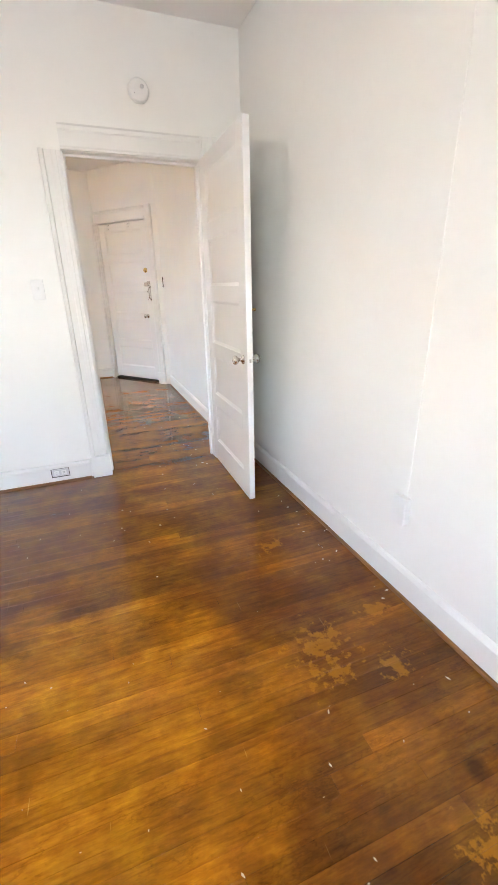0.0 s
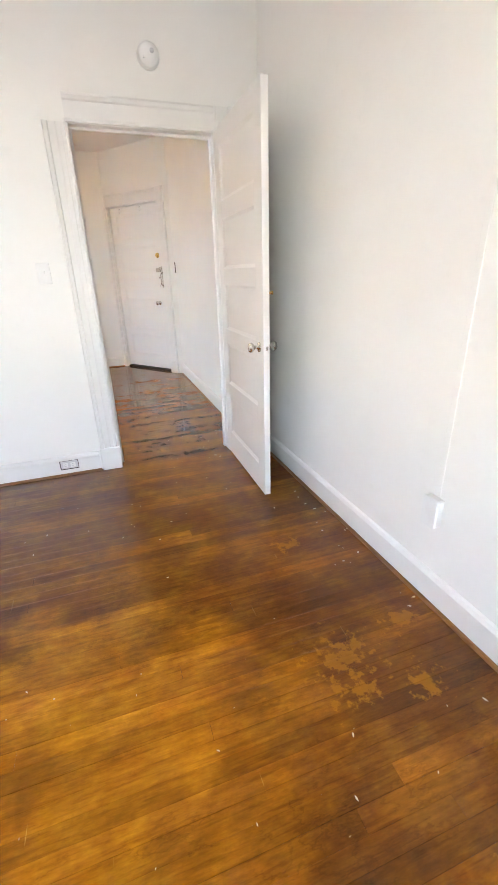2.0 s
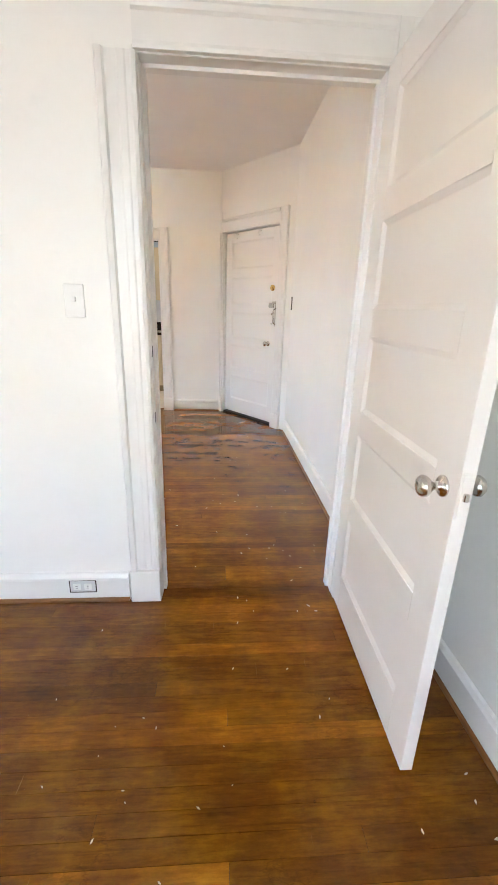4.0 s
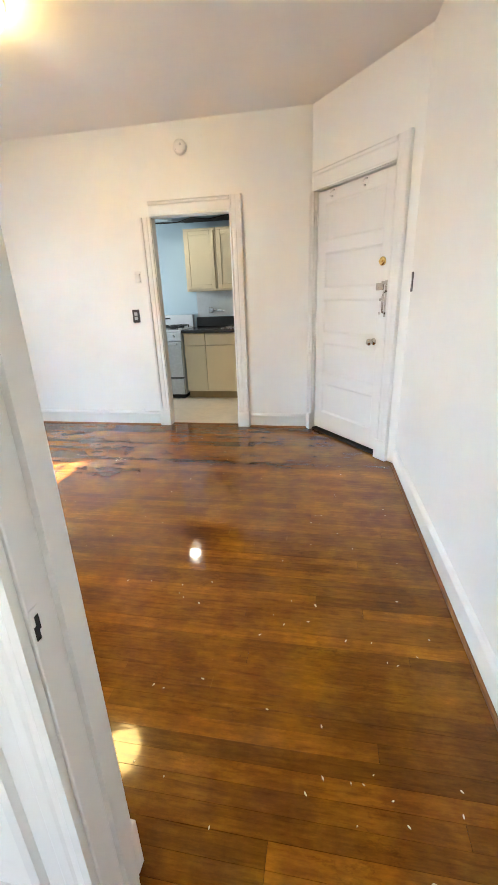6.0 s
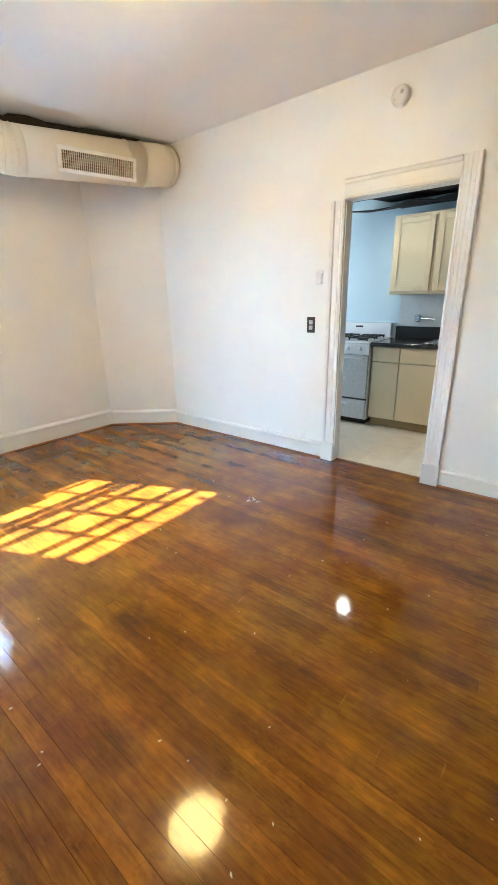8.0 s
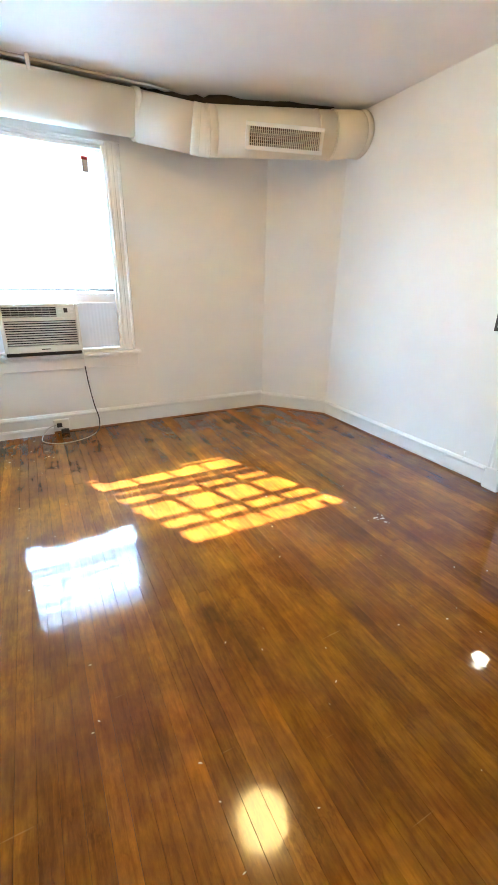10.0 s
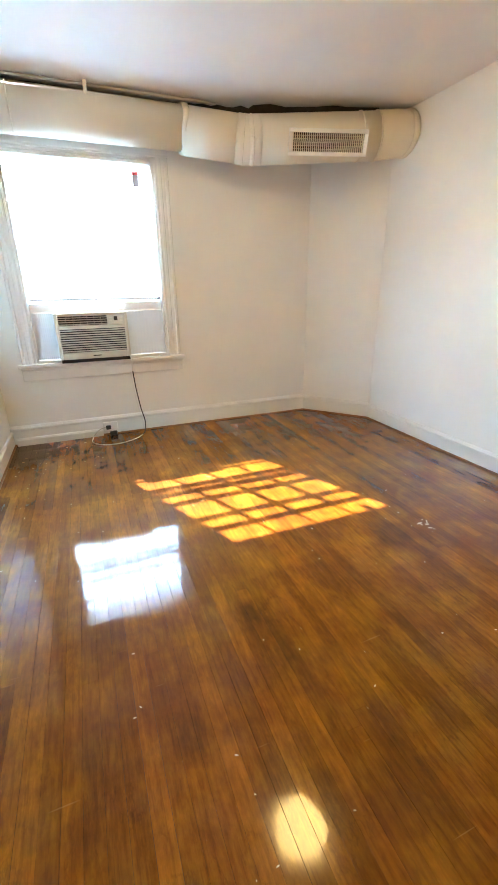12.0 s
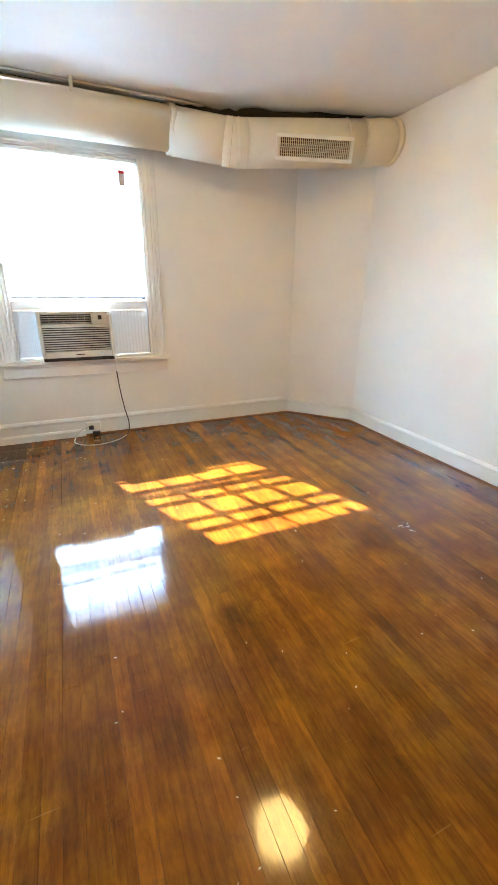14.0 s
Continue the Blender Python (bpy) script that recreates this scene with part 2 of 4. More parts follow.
def part(name, bm, mat, parent=None, label="", at=None):
    me = bpy.data.meshes.new(name)
    bmesh.ops.recalc_face_normals(bm, faces=bm.faces[:])
    bm.to_mesh(me)
    bm.free()
    me.materials.append(mat)
    ob = new(name, me)
    ob.parent = parent
    if at is not None:
        ob.matrix_basis = at
    if label:
        ob["label"] = label
    return ob


def thing(name, at, label, category, group=""):
    return tagged(placed(new(name), at), label, category, group)


def placed(ob, at):
    ob.matrix_basis = at
    return ob


def lathe(profile, steps=24, axis="Z"):
    """Turned body from (radius, height) pairs."""
    bm = bmesh.new()
    rings = []
    for r, h in profile:
        ring = []
        for i in range(steps):
            a = 2 * math.pi * i / steps
            c = (r * math.cos(a), r * math.sin(a), h)
            ring.append(bm.verts.new({"Z": c, "Y": (c[0], c[2], c[1]), "X": (c[2], c[0], c[1])}[axis]))
        rings.append(ring)
    for a, b in zip(rings, rings[1:]):
        for i in range(steps):
            bm.faces.new((a[i], a[(i + 1) % steps], b[(i + 1) % steps], b[i]))
    bm.faces.new(rings[0][::-1])
    bm.faces.new(rings[-1])
    return smooth(bm, 35)


def tube(points, radius, steps=10):
    """Round tube along points, with radius one number or one for each point."""
    bm = bmesh.new()
    pts = [Vector(p) for p in points]
    rad = radius if isinstance(radius, (list, tuple)) else [radius] * len(pts)
    rings = []
    for i, p in enumerate(pts):
        d = (pts[min(i + 1, len(pts) - 1)] - pts[max(i - 1, 0)]).normalized()
        up = Vector((0, 0, 1)) if abs(d.z) < 0.95 else Vector((1, 0, 0))
        u = d.cross(up).normalized()
        w = u.cross(d)
        rings.append([bm.verts.new(p + rad[i] * (math.cos(a) * u + math.sin(a) * w)) for a in (2 * math.pi * k / steps for k in range(steps))])
    for a, b in zip(rings, rings[1:]):
        for k in range(steps):
            bm.faces.new((a[k], a[(k + 1) % steps], b[(k + 1) % steps], b[k]))
    bm.faces.new(rings[0][::-1])
    bm.faces.new(rings[-1])
    return smooth(bm, 50)


def along(p, q):
    """Pose at p whose x runs to q and whose y points to the left of that way; and the length."""
    d = Vector((q[0] - p[0], q[1] - p[1], 0))
    return pose(p[0], p[1], 0, 0, 0, math.degrees(math.atan2(d.y, d.x))), d.length


def wall(name, p, q, thick, top, label, holes=(), mat=None, low=-0.03):
    """Wall from p to q, its room face on that line and its body to the left of it; holes are (from, to, bottom, top)."""
    at, length = along(p, q)
    pieces, x = [], 0.0
    for a, b, z0, z1 in sorted(holes):
        pieces.append(((x, 0, low), (a, thick, top)))
        if z0 > low:
            pieces.append(((a, 0, low), (b, thick, z0)))
        pieces.append(((a, 0, z1), (b, thick, top)))
        x = b
    pieces.append(((x, 0, low), (length, thick, top)))
    return tagged(part(name, boxes(*pieces), mat or M_WALL, None, "", at), label, "wall", kind="structure")


def strip(name, profile, p, q, mat, label, category="trim", cut0=0.0, cut1=0.0):
    """A moulding along the wall face p-q: profile of (out, up); the ends are mitred by cut metres a metre out."""
    at, length = along(p, q)
    bm = bmesh.new()
    ends = []
    for x, s in ((0, 1), (length, -1)):
        cut = cut0 if s == 1 else cut1
        ends.append([bm.verts.new((x + s * cut * o, -o, u)) for o, u in profile])
    n = len(profile)
    for i in range(n):
        bm.faces.new((ends[0][i], ends[0][(i + 1) % n], ends[1][(i + 1) % n], ends[1][i]))
    bm.faces.new(ends[0])
    bm.faces.new(ends[1][::-1])
    return tagged(part(name, bm, mat, None, "", at), label, category, kind="structure")


# ---- the shell ----
CEIL = 2.72
XW, YK, XR = -3.868, 3.65, 0.925          # window wall, kitchen wall, wall by the entry
KT = 0.095                                # thickness of the kitchen wall
PART = 0.11                               # thickness of the wall between bedroom and living room
XN = 0.955                                # the entry wall's near end
YP, XD = 0.012, -0.044                    # bedroom face of that wall, left jamb of its doorway
BR0, BR1 = (1.04, YP), (1.13, -4.2)     # bedroom wall behind the open door
D0, D1 = (0.925, 2.745), (0.215, 3.65)      # slanted entry wall
C0, C1 = (-3.281, 3.65), (-3.868, 3.161)  # slanted corner by the duct
WIN = (0.45, 1.63, 0.74, 2.39)            # living window: y from, y to, sill, head

wall("wall_partition", (-3.868, YP), (1.06, YP), PART, CEIL, "white painted plaster wall between bedroom and living room", [(3.868 + XD - 0.018, 3.868 + XD + 0.81, -0.03, 2.05)])
wall("wall_living_right", (XR, 2.76), (XN, YP + PART), 0.13, CEIL, "white painted plaster wall beside the entry door")
wall("wall_entry", D1, D0, 0.13, CEIL, "white slanted wall with the entry door", [(0.045, 0.964, -0.03, 2.115)])
wall("wall_kitchen_side", C0, (0.23, YK), KT, CEIL, "white painted plaster wall with the kitchen doorway", [(2.005, 2.781, -0.03, 2.02)])
wall("wall_corner_slant", C1, C0, 0.13, CEIL, "short slanted plaster wall in the corner")
wall("wall_window", (XW, -4.2), (XW, 3.18), 0.12, CEIL, "cream outer wall with the windows", [(4.2 + WIN[0], 4.2 + WIN[1], WIN[2], WIN[3]), (4.2 - 3.25, 4.2 - 2.55, 0.74, 2.36)])
wall("wall_bedroom_right", BR0, BR1, 0.13, CEIL, "white bedroom wall behind the open door")
wall("wall_bedroom_back", (1.3, -4.2), (-3.868, -4.2), 0.13, CEIL, "plain white bedroom wall", [(1.9, 3.0, 0.74, 2.36)])


def sheet(name, x0, x1, y0, y1, z0, z1, mat, label, category):
    return tagged(part(name, boxes(((x0, y0, z0), (x1, y1, z1))), mat), label, category, kind="structure")


sheet("ceiling", -4.13, 1.4, -4.33, 3.79, CEIL, CEIL + 0.1, M_CEIL, "smooth off-white painted plaster ceiling", "ceiling")
sheet("subfloor", -4.13, 1.4, -4.33, 3.74, -0.16, -0.022, M_DARK, "dark boards under the floor", "floor")
BASE = ((0, 0), (0.016, 0), (0.016, 0.105), (0.022, 0.112), (0.022, 0.122), (0.012, 0.136), (0, 0.14))
TALL = ((0, 0), (0.016, 0), (0.016, 0.142), (0.024, 0.150), (0.024, 0.163), (0.012, 0.181), (0, 0.186))
MID = tuple((o, u * 0.9) for o, u in TALL)
KIT = tuple((o, u * 0.80) for o, u in TALL)
SHOE = ((0.0165, 0), (0.030, 0), (0.029, 0.007), (0.024, 0.013), (0.0165, 0.014))


def skirting(p, q, profile=BASE, cut0=0.0, cut1=0.0, shoe=True):
    strip("baseboard", profile, p, q, M_TRIM, "white moulded baseboard", "baseboard", cut0, cut1)
    if shoe:
        strip("trim", SHOE, p, q, M_SHOE, "thin brown stained shoe moulding", "trim", cut0, cut1)


skirting((-3.868, YP), (XD - 0.145, YP))
skirting(BR0, BR1)
skirting((XR, 2.73), (XN, YP + PART + 0.02), cut0=0.4)
skirting((-0.385, YK), (0.205, YK), shoe=False)
strip("trim", SHOE, (-0.385, YK), (0.195, YK), M_SHOE, "thin brown stained shoe moulding")
skirting(C0, (-1.385, YK), KIT, 0.36)
skirting(C1, C0, MID, 0.36, 0.36)
skirting((XW, YP + PART), C1, TALL, 0, 0.36)
skirting((-0.17, YP + PART), (XW, YP + PART))
# a second, lower board against the window wall
strip("trim", ((0.0245, 0), (0.042, 0), (0.042, 0.055), (0.034, 0.07), (0.0245, 0.072)), (XW, 0.16), (XW, 0.92), M_TRIM, "white painted board in front of the baseboard")


def moulded(width, height, depth=0.024):
    """A door or window casing standing up: x across from the opening outwards, y out of the wall (negative)."""
    prof = ((0, 0), (0, -0.016), (0.012, -0.020), (0.018, -0.016), (0.030, -0.016), (0.036, -0.019), (0.055, -0.019), (0.061, -0.016),
            (width - 0.03, -0.017), (width - 0.024, -depth - 0.006), (width - 0.006, -depth - 0.008), (width, -depth), (width, 0))
    bm = bmesh.new()
    low = [bm.verts.new((x, y, 0)) for x, y in prof]
    top = [bm.verts.new((x, y, height)) for x, y in prof]
    for i in range(len(prof)):
        j = (i + 1) % len(prof)
        bm.faces.new((low[i], low[j], top[j], top[i]))
    bm.faces.new(low[::-1])
    bm.faces.new(top)
    return bm


def header(width, height):
    prof = ((0, 0), (-0.018, 0), (-0.021, 0.01), (-0.018, 0.02), (-0.018, height - 0.035), (-0.026, height - 0.028), (-0.03, height - 0.012), (-0.022, height), (0, height))
    bm = bmesh.new()
    a = [bm.verts.new((0, y, z)) for y, z in prof]
    b = [bm.verts.new((width, y, z)) for y, z in prof]
    for i in range(len(prof)):
        j = (i + 1) % len(prof)
        bm.faces.new((a[i], a[j], b[j], b[i]))
    bm.faces.new(a)
    bm.faces.new(b[::-1])
    return bm


def doorway(name, at, width, height, depth, label, left=0.125, right=0.115, head=0.125, back=True, stop=0.055):
    """Jamb lining, stops and casings of an opening; x across, room face at y = 0, the wall towards +y."""
    d = tagged(placed(new(name), at), label, "door frame", kind="structure")
    part("jamb", boxes(((-0.018, 0.001, 0), (0, depth - 0.001, height)), bevel=0.002), M_TRIM, d)
    part("jamb", boxes(((width, 0.001, 0), (width + 0.018, depth - 0.001, height)), bevel=0.002), M_TRIM, d)
    part("head_jamb", boxes(((-0.018, 0.001, height), (width + 0.018, depth - 0.001, height + 0.018)), bevel=0.002), M_TRIM, d)
    if stop:
        part("door_stop", boxes(((0, stop, 0), (0.012, stop + 0.035, height)), ((width - 0.012, stop, 0), (width, stop + 0.035, height)), ((0.012, stop, height - 0.012), (width - 0.012, stop + 0.035, height))), M_TRIM, d)
    for side, w, x in ((-1, left, -0.006), (1, right, width + 0.006)):
        if w:
            tall = height if side < 0 else height + head + 0.006
            m = Matrix.Translation((x, 0, 0)) @ Matrix.Diagonal((side, 1, 1, 1))
            part("casing", moulded(w, tall), M_TRIM, d, at=m)
            part("plinth", boxes(((-0.004 if w > 0.1 else 0, -0.036, 0), (w + 0.004, 0, 0.16)), bevel=0.003), M_TRIM, d, at=m)
    if head:
        part("head_casing", header(width + 0.02, head), M_TRIM, d, at=Matrix.Translation((-0.012, 0, height + 0.004)))
    if back:
        for side, x in ((-1, -0.006), (1, width + 0.006)):
            w = 0.105
            part("casing", moulded(w, height + 0.12), M_TRIM, d, at=Matrix.Translation((x, depth, 0)) @ Matrix.Diagonal((side, -1, 1, 1)))
            part("plinth", boxes(((-0.004, -0.03, 0), (w + 0.003, 0, 0.16)), bevel=0.003), M_TRIM, d, at=Matrix.Translation((x, depth, 0)) @ Matrix.Diagonal((side, -1, 1, 1)))
    return d


bed_frame = doorway("door_frame_bedroom", pose(XD, YP, 0), 0.794, 2.03, PART, "white painted bedroom door frame with moulded casing", back=False)
for side, x, w in ((-1, -0.006, 0.105), (1, 0.80, 0.1)):
    part("casing", moulded(w, 2.15), M_TRIM, bed_frame, at=Matrix.Translation((x, PART, 0)) @ Matrix.Diagonal((side, -1, 1, 1)))
    part("plinth", boxes(((-0.004, -0.03, 0), (w + 0.003, 0, 0.16)), bevel=0.003), M_TRIM, bed_frame, at=Matrix.Translation((x, PART, 0)) @ Matrix.Diagonal((side, -1, 1, 1)))
for z in (1.12, 0.86):
    plate = part("strike_plate", boxes(((0.0, 0.001, z - 0.034), (0.0022, 0.022, z + 0.034)), bevel=0.0008), M_TRIM, bed_frame, "painted-over strike plate")
    part("strike_hole", boxes(((0.0023, 0.004, z - 0.021), (0.0030, 0.013, z + 0.004)), ((0.0023, 0.009, z - 0.006), (0.0030, 0.017, z + 0.020))), M_DARK, plate)
kit_frame = doorway("door_frame_kitchen", pose(-1.258, YK, 0), 0.74, 2.005, KT, "white painted kitchen door frame with fluted casing", left=0.105, back=False, stop=0)
ent_at, ent_len = along(D1, D0)
ent_frame = doorway("door_frame_entry", ent_at @ Matrix.Translation((0.06, 0, 0)), 0.886, 2.095, 0.13, "white painted entry door frame with moulded casing", left=0.052, right=0.118, head=0.14, back=False, stop=0.075)


# ---- doors ----
def panel_door(name, at, width, height, thick, label, panels=5):
    """Slab with recessed horizontal panels on both faces; x across from the hinge, y through, z up."""
    d = tagged(placed(new(name), at), label, "door", kind="structure")
    stile, rail, low = 0.105, 0.095, 0.17
    free = height - low - rail * panels
    h = free / panels
    bars = [((0, 0, 0), (stile, thick, height)), ((width - stile, 0, 0), (width, thick, height))]
    zs, z = [], 0.0
    for i in range(panels + 1):
        t = low if i == 0 else rail
        bars.append(((stile, 0, z), (width - stile, thick, z + t)))
        z += t
        if i < panels:
            zs.append((z, z + h))
            z += h
    part("door_frame", boxes(*bars, bevel=0.0015), M_DOOR, d)
    for z0, z1 in zs:
        bm = bmesh.new()
        lines(bm, (stile, 0.011, z0), (width - stile, thick - 0.011, z1))
        # sloped bead round the panel on both faces
        for y, s in ((0.011, -1), (thick - 0.011, 1)):
            c = [(stile, z0), (width - stile, z0), (width - stile, z1), (stile, z1)]
            k = [(stile + 0.016, z0 + 0.016), (width - stile - 0.016, z0 + 0.016), (width - stile - 0.016, z1 - 0.016), (stile + 0.016, z1 - 0.016)]
            o = [bm.verts.new((x, y + s * 0.0085, zz)) for x, zz in c]
            i_ = [bm.verts.new((x, y + s * 0.0005, zz)) for x, zz in k]
            for n in range(4):
                m = (n + 1) % 4
                bm.faces.new((o[n], o[m], i_[m], i_[n]))
        part("panel", bm, M_DOOR, d)
    return d


def hinge(parent, z, x=0.0, y=0.0):
    return part("hinge", tube([(x, y, z - 0.045), (x, y, z + 0.045)], 0.0065, 10), M_TRIM, parent)


def knob_body(sign=1):
    """Turned knob with rose along y."""
    prof = [(0.027, 0.0), (0.027, 0.004), (0.024, 0.007), (0.011, 0.009), (0.010, 0.028), (0.018, 0.034), (0.026, 0.044), (0.027, 0.052), (0.022, 0.060), (0.010, 0.064)]
    return lathe([(r, sign * h) for r, h in prof], 20, "Y")


# bedroom door, open at a right angle: hinge at the frame, free edge towards the camera
bed_door = panel_door("door_1", pose(0.753, YP - 0.012, 0.012, 0, 0, -90), 0.785, 2.028, 0.036, "white five-panel wooden bedroom door standing open")
k1 = part("door_knob", knob_body(-1), M_CHROME, bed_door, "worn brass and glass door knob", at=Matrix.Translation((0.725, 0.0, 0.885)))
k2 = part("door_knob", knob_body(1), M_CHROME, bed_door, "worn brass and glass door knob", at=Matrix.Translation((0.725, 0.036, 0.885)))
part("latch_plate", boxes(((0.7852, 0.007, 0.83), (0.787, 0.029, 0.94))), M_TRIM, bed_door)
part("latch_bolt", boxes(((0.787, 0.012, 0.875), (0.796, 0.024, 0.895)), bevel=0.002), M_CHROME, bed_door)
part("thumb_bolt", lathe([(0.013, 0), (0.013, 0.003), (0.006, 0.005), (0.005, 0.014), (0.009, 0.018), (0.009, 0.024), (0.004, 0.026)], 16, "Y"), M_BRASS, bed_door, "small brass bolt knob", at=Matrix.Translation((0.768, 0.036, 1.16)))
for z in (0.25, 1.02, 1.80):
    hinge(bed_door, z, -0.004, 0.042)

# entry door, shut, in the slanted wall
ent = panel_door("door_2", ent_at @ Matrix.Translation((0.063, 0.024, 0.034)), 0.880, 2.052, 0.044, "white five-panel entry door with several locks, shut")
lock = part("deadbolt", lathe([(0.031, 0), (0.031, -0.006), (0.026, -0.014), (0.020, -0.016), (0.008, -0.017)], 24, "Y"), M_BRASS, ent, "round brass deadbolt", at=Matrix.Translation((0.790, 0, 1.465)))
part("thumb_turn", boxes(((-0.016, -0.030, -0.005), (0.016, -0.016, 0.005)), bevel=0.003), M_BRASS, lock)
case = part("latch_case", boxes(((0.755, -0.022, 1.265), (0.825, 0, 1.315)), bevel=0.004), M_CHROME, ent, "chrome surface lock case")
part("latch_arm", boxes(((0.815, -0.030, 1.305), (0.886, -0.012, 1.328)), bevel=0.004), M_CHROME, ent, "chrome latch arm")
part("handle_plate", boxes(((0.834, -0.006, 1.075), (0.872, 0, 1.335)), bevel=0.002), M_CHROME, ent, "tall worn chrome handle plate")
part("pull_handle", tube([(0.853, -0.006, 1.10), (0.853, -0.035, 1.11), (0.853, -0.042, 1.14), (0.853, -0.042, 1.22), (0.853, -0.034, 1.25), (0.853, -0.006, 1.26)], 0.008, 10), M_CHROME, ent)
for z in (1.20, 1.10):
    part("key_cylinder", lathe([(0.010, 0), (0.010, -0.004), (0.007, -0.006)], 14, "Y"), M_CHROME, ent, at=Matrix.Translation((0.790, 0, z)))
part("door_knob", knob_body(-1), M_CHROME, ent, "small round chrome door knob", at=Matrix.Translation((0.750, 0, 0.885)))
for x in (0.215, 0.585):
    hk = part("coat_hook", tube([(x, -0.002, 2.035), (x, -0.03, 2.03), (x, -0.045, 2.015), (x, -0.045, 1.995), (x, -0.032, 1.985), (x, -0.02, 1.99)], 0.0055, 8), M_TRIM, ent, "white painted coat hook")
    part("hook_plate", boxes(((x - 0.014, -0.004, 1.995), (x + 0.014, 0, 2.05)), bevel=0.0015), M_TRIM, hk)
for z in (0.22, 1.0, 1.85):
    hinge(ent, z, -0.001, -0.004)
tagged(part("threshold", boxes(((0.062, -0.006, 0.0), (0.944, 0.12, 0.022)), bevel=0.004), M_DARK, at=ent_at), "dark worn threshold under the entry door", "threshold", kind="structure")
tagged(part("backing", boxes(((0.02, 0.131, -0.03), (0.98, 0.15, 2.15))), M_DARK, at=ent_at), "dark hallway side behind the entry door", "wall", kind="structure")


# ---- windows ----
def window(name, at, wide, sill, head, deep, label, left=0.065, right=0.065):
    """x across as seen from the room, y outwards through the wall."""
    w = tagged(placed(new(name), at), label, "window", kind="structure")
    tall = head - sill
    part("reveal", boxes(((0, 0.002, sill), (0.02, deep, head)), ((wide - 0.02, 0.002, sill), (wide, deep, head)), ((0.02, 0.002, head - 0.02), (wide - 0.02, deep, head)), ((0.02, 0.002, sill), (wide - 0.02, deep, sill + 0.02))), M_TRIM, w)
    part("casing", moulded(0.118, tall + 0.0), M_TRIM, w, at=Matrix.Translation((0, 0, sill)) @ Matrix.Diagonal((-1, 1, 1, 1)))
    part("casing", moulded(0.118, tall + 0.0), M_TRIM, w, at=Matrix.Translation((wide, 0, sill)))
    part("head_casing", header(wide + 0.25, 0.115), M_TRIM, w, at=Matrix.Translation((-0.125, 0, head)))
    part("window_sill", boxes(((-0.15, -0.065, sill - 0.032), (wide + 0.15, 0.0, sill)), bevel=0.006, segments=2), M_TRIM, w)
    part("apron", boxes(((-0.13, -0.022, sill - 0.15), (wide + 0.13, 0, sill - 0.033)), ((-0.13, -0.034, sill - 0.058), (wide + 0.13, -0.022, sill - 0.033)), bevel=0.003), M_TRIM, w)
    # upper sash with its glazing bars
    f = 0.055
    x0, x1 = 0.02, wide - 0.02
    part("sash_stile", boxes(((x0, f, sill + 0.02), (left, f + 0.04, head - 0.02)), bevel=0.003), M_TRIM, w)
    part("sash_stile", boxes(((wide - right, f, sill + 0.02), (x1, f + 0.04, head - 0.02)), bevel=0.003), M_TRIM, w)
    part("sash_rail", boxes(((left, f, 2.325), (wide - right, f + 0.04, head - 0.02)), bevel=0.003), M_TRIM, w)
    for z, h in ((1.515, 0.055), (1.607, 0.064), (1.754, 0.05), (2.003, 0.044), (2.145, 0.044)):
        part("glazing_bar", boxes(((left, f + 0.005, z - h / 2), (wide - right, f + 0.03, z + h / 2)), bevel=0.003), M_TRIM, w)
    for k in (1, 2, 3):
        x = left + (wide - left - right) * k / 4
        part("glazing_bar", boxes(((x - 0.009, f + 0.008, sill + 0.45), (x + 0.009, f + 0.028, 2.325)), bevel=0.003), M_TRIM, w)
        part("glazing_bar", boxes(((x - 0.03 + 0.01 * k, f + 0.045, 1.607), (x + 0.012 + 0.004 * k, f + 0.06, 2.145)), bevel=0.003), M_TRIM, w)
    pane = part("pane", boxes(((left - 0.004, f + 0.017, sill + 0.45), (wide - right + 0.004, f + 0.020, 2.33))), M_GLASS, w)
    pane.visible_shadow = False
    return w


def glass(t, n, l, p):
    p.inputs["Base Color"].default_value = (0.97, 0.99, 1, 1)
    p.inputs["Roughness"].default_value = 0.0
    p.inputs["Transmission Weight"].default_value = 1.0
    p.inputs["IOR"].default_value = 1.02


M_GLASS = material("clear_glass", glass)


def slat_white(t, n, l, p):
    p.inputs["Base Color"].default_value = (0.86, 0.87, 0.88, 1)
    p.inputs["Roughness"].default_value = 0.45
    tr = n.new("ShaderNodeBsdfTranslucent")
    tr.inputs["Color"].default_value = (0.85, 0.88, 0.92, 1)
    mx = n.new("ShaderNodeMixShader")
    mx.inputs[0].default_value = 0.13
    l.new(p.outputs[0], mx.inputs[1])
    l.new(tr.outputs[0], mx.inputs[2])
    l.new(mx.outputs[0], n["Material Output"].inputs["Surface"])


M_SLAT = material("blind_slat", slat_white)


def panel_plastic(t, n, l, p):
    slat_white(t, n, l, p)
    n["Mix Shader"].inputs[0].default_value = 0.05
    p.inputs["Base Color"].default_value = (0.76, 0.82, 0.86, 1)


M_FILL = material("folded_panel_plastic", panel_plastic)

LWIN = pose(XW, WIN[0], 0, 0, 0, 90)   # x runs along +y of the room, y points outdoors
win = window("window_1", LWIN, WIN[1] - WIN[0], WIN[2], WIN[3], 0.12, "white painted sash window in full sun above an air conditioner", 0.026, 0.06)
window("window_2", pose(XW, -3.25, 0, 0, 0, 90), 0.70, 0.74, 2.36, 0.12, "white painted bedroom sash window")
window("window_3", pose(-0.60, -4.2, 0, 0, 0, 180), 1.10, 0.74, 2.36, 0.13, "white painted bedroom sash window")

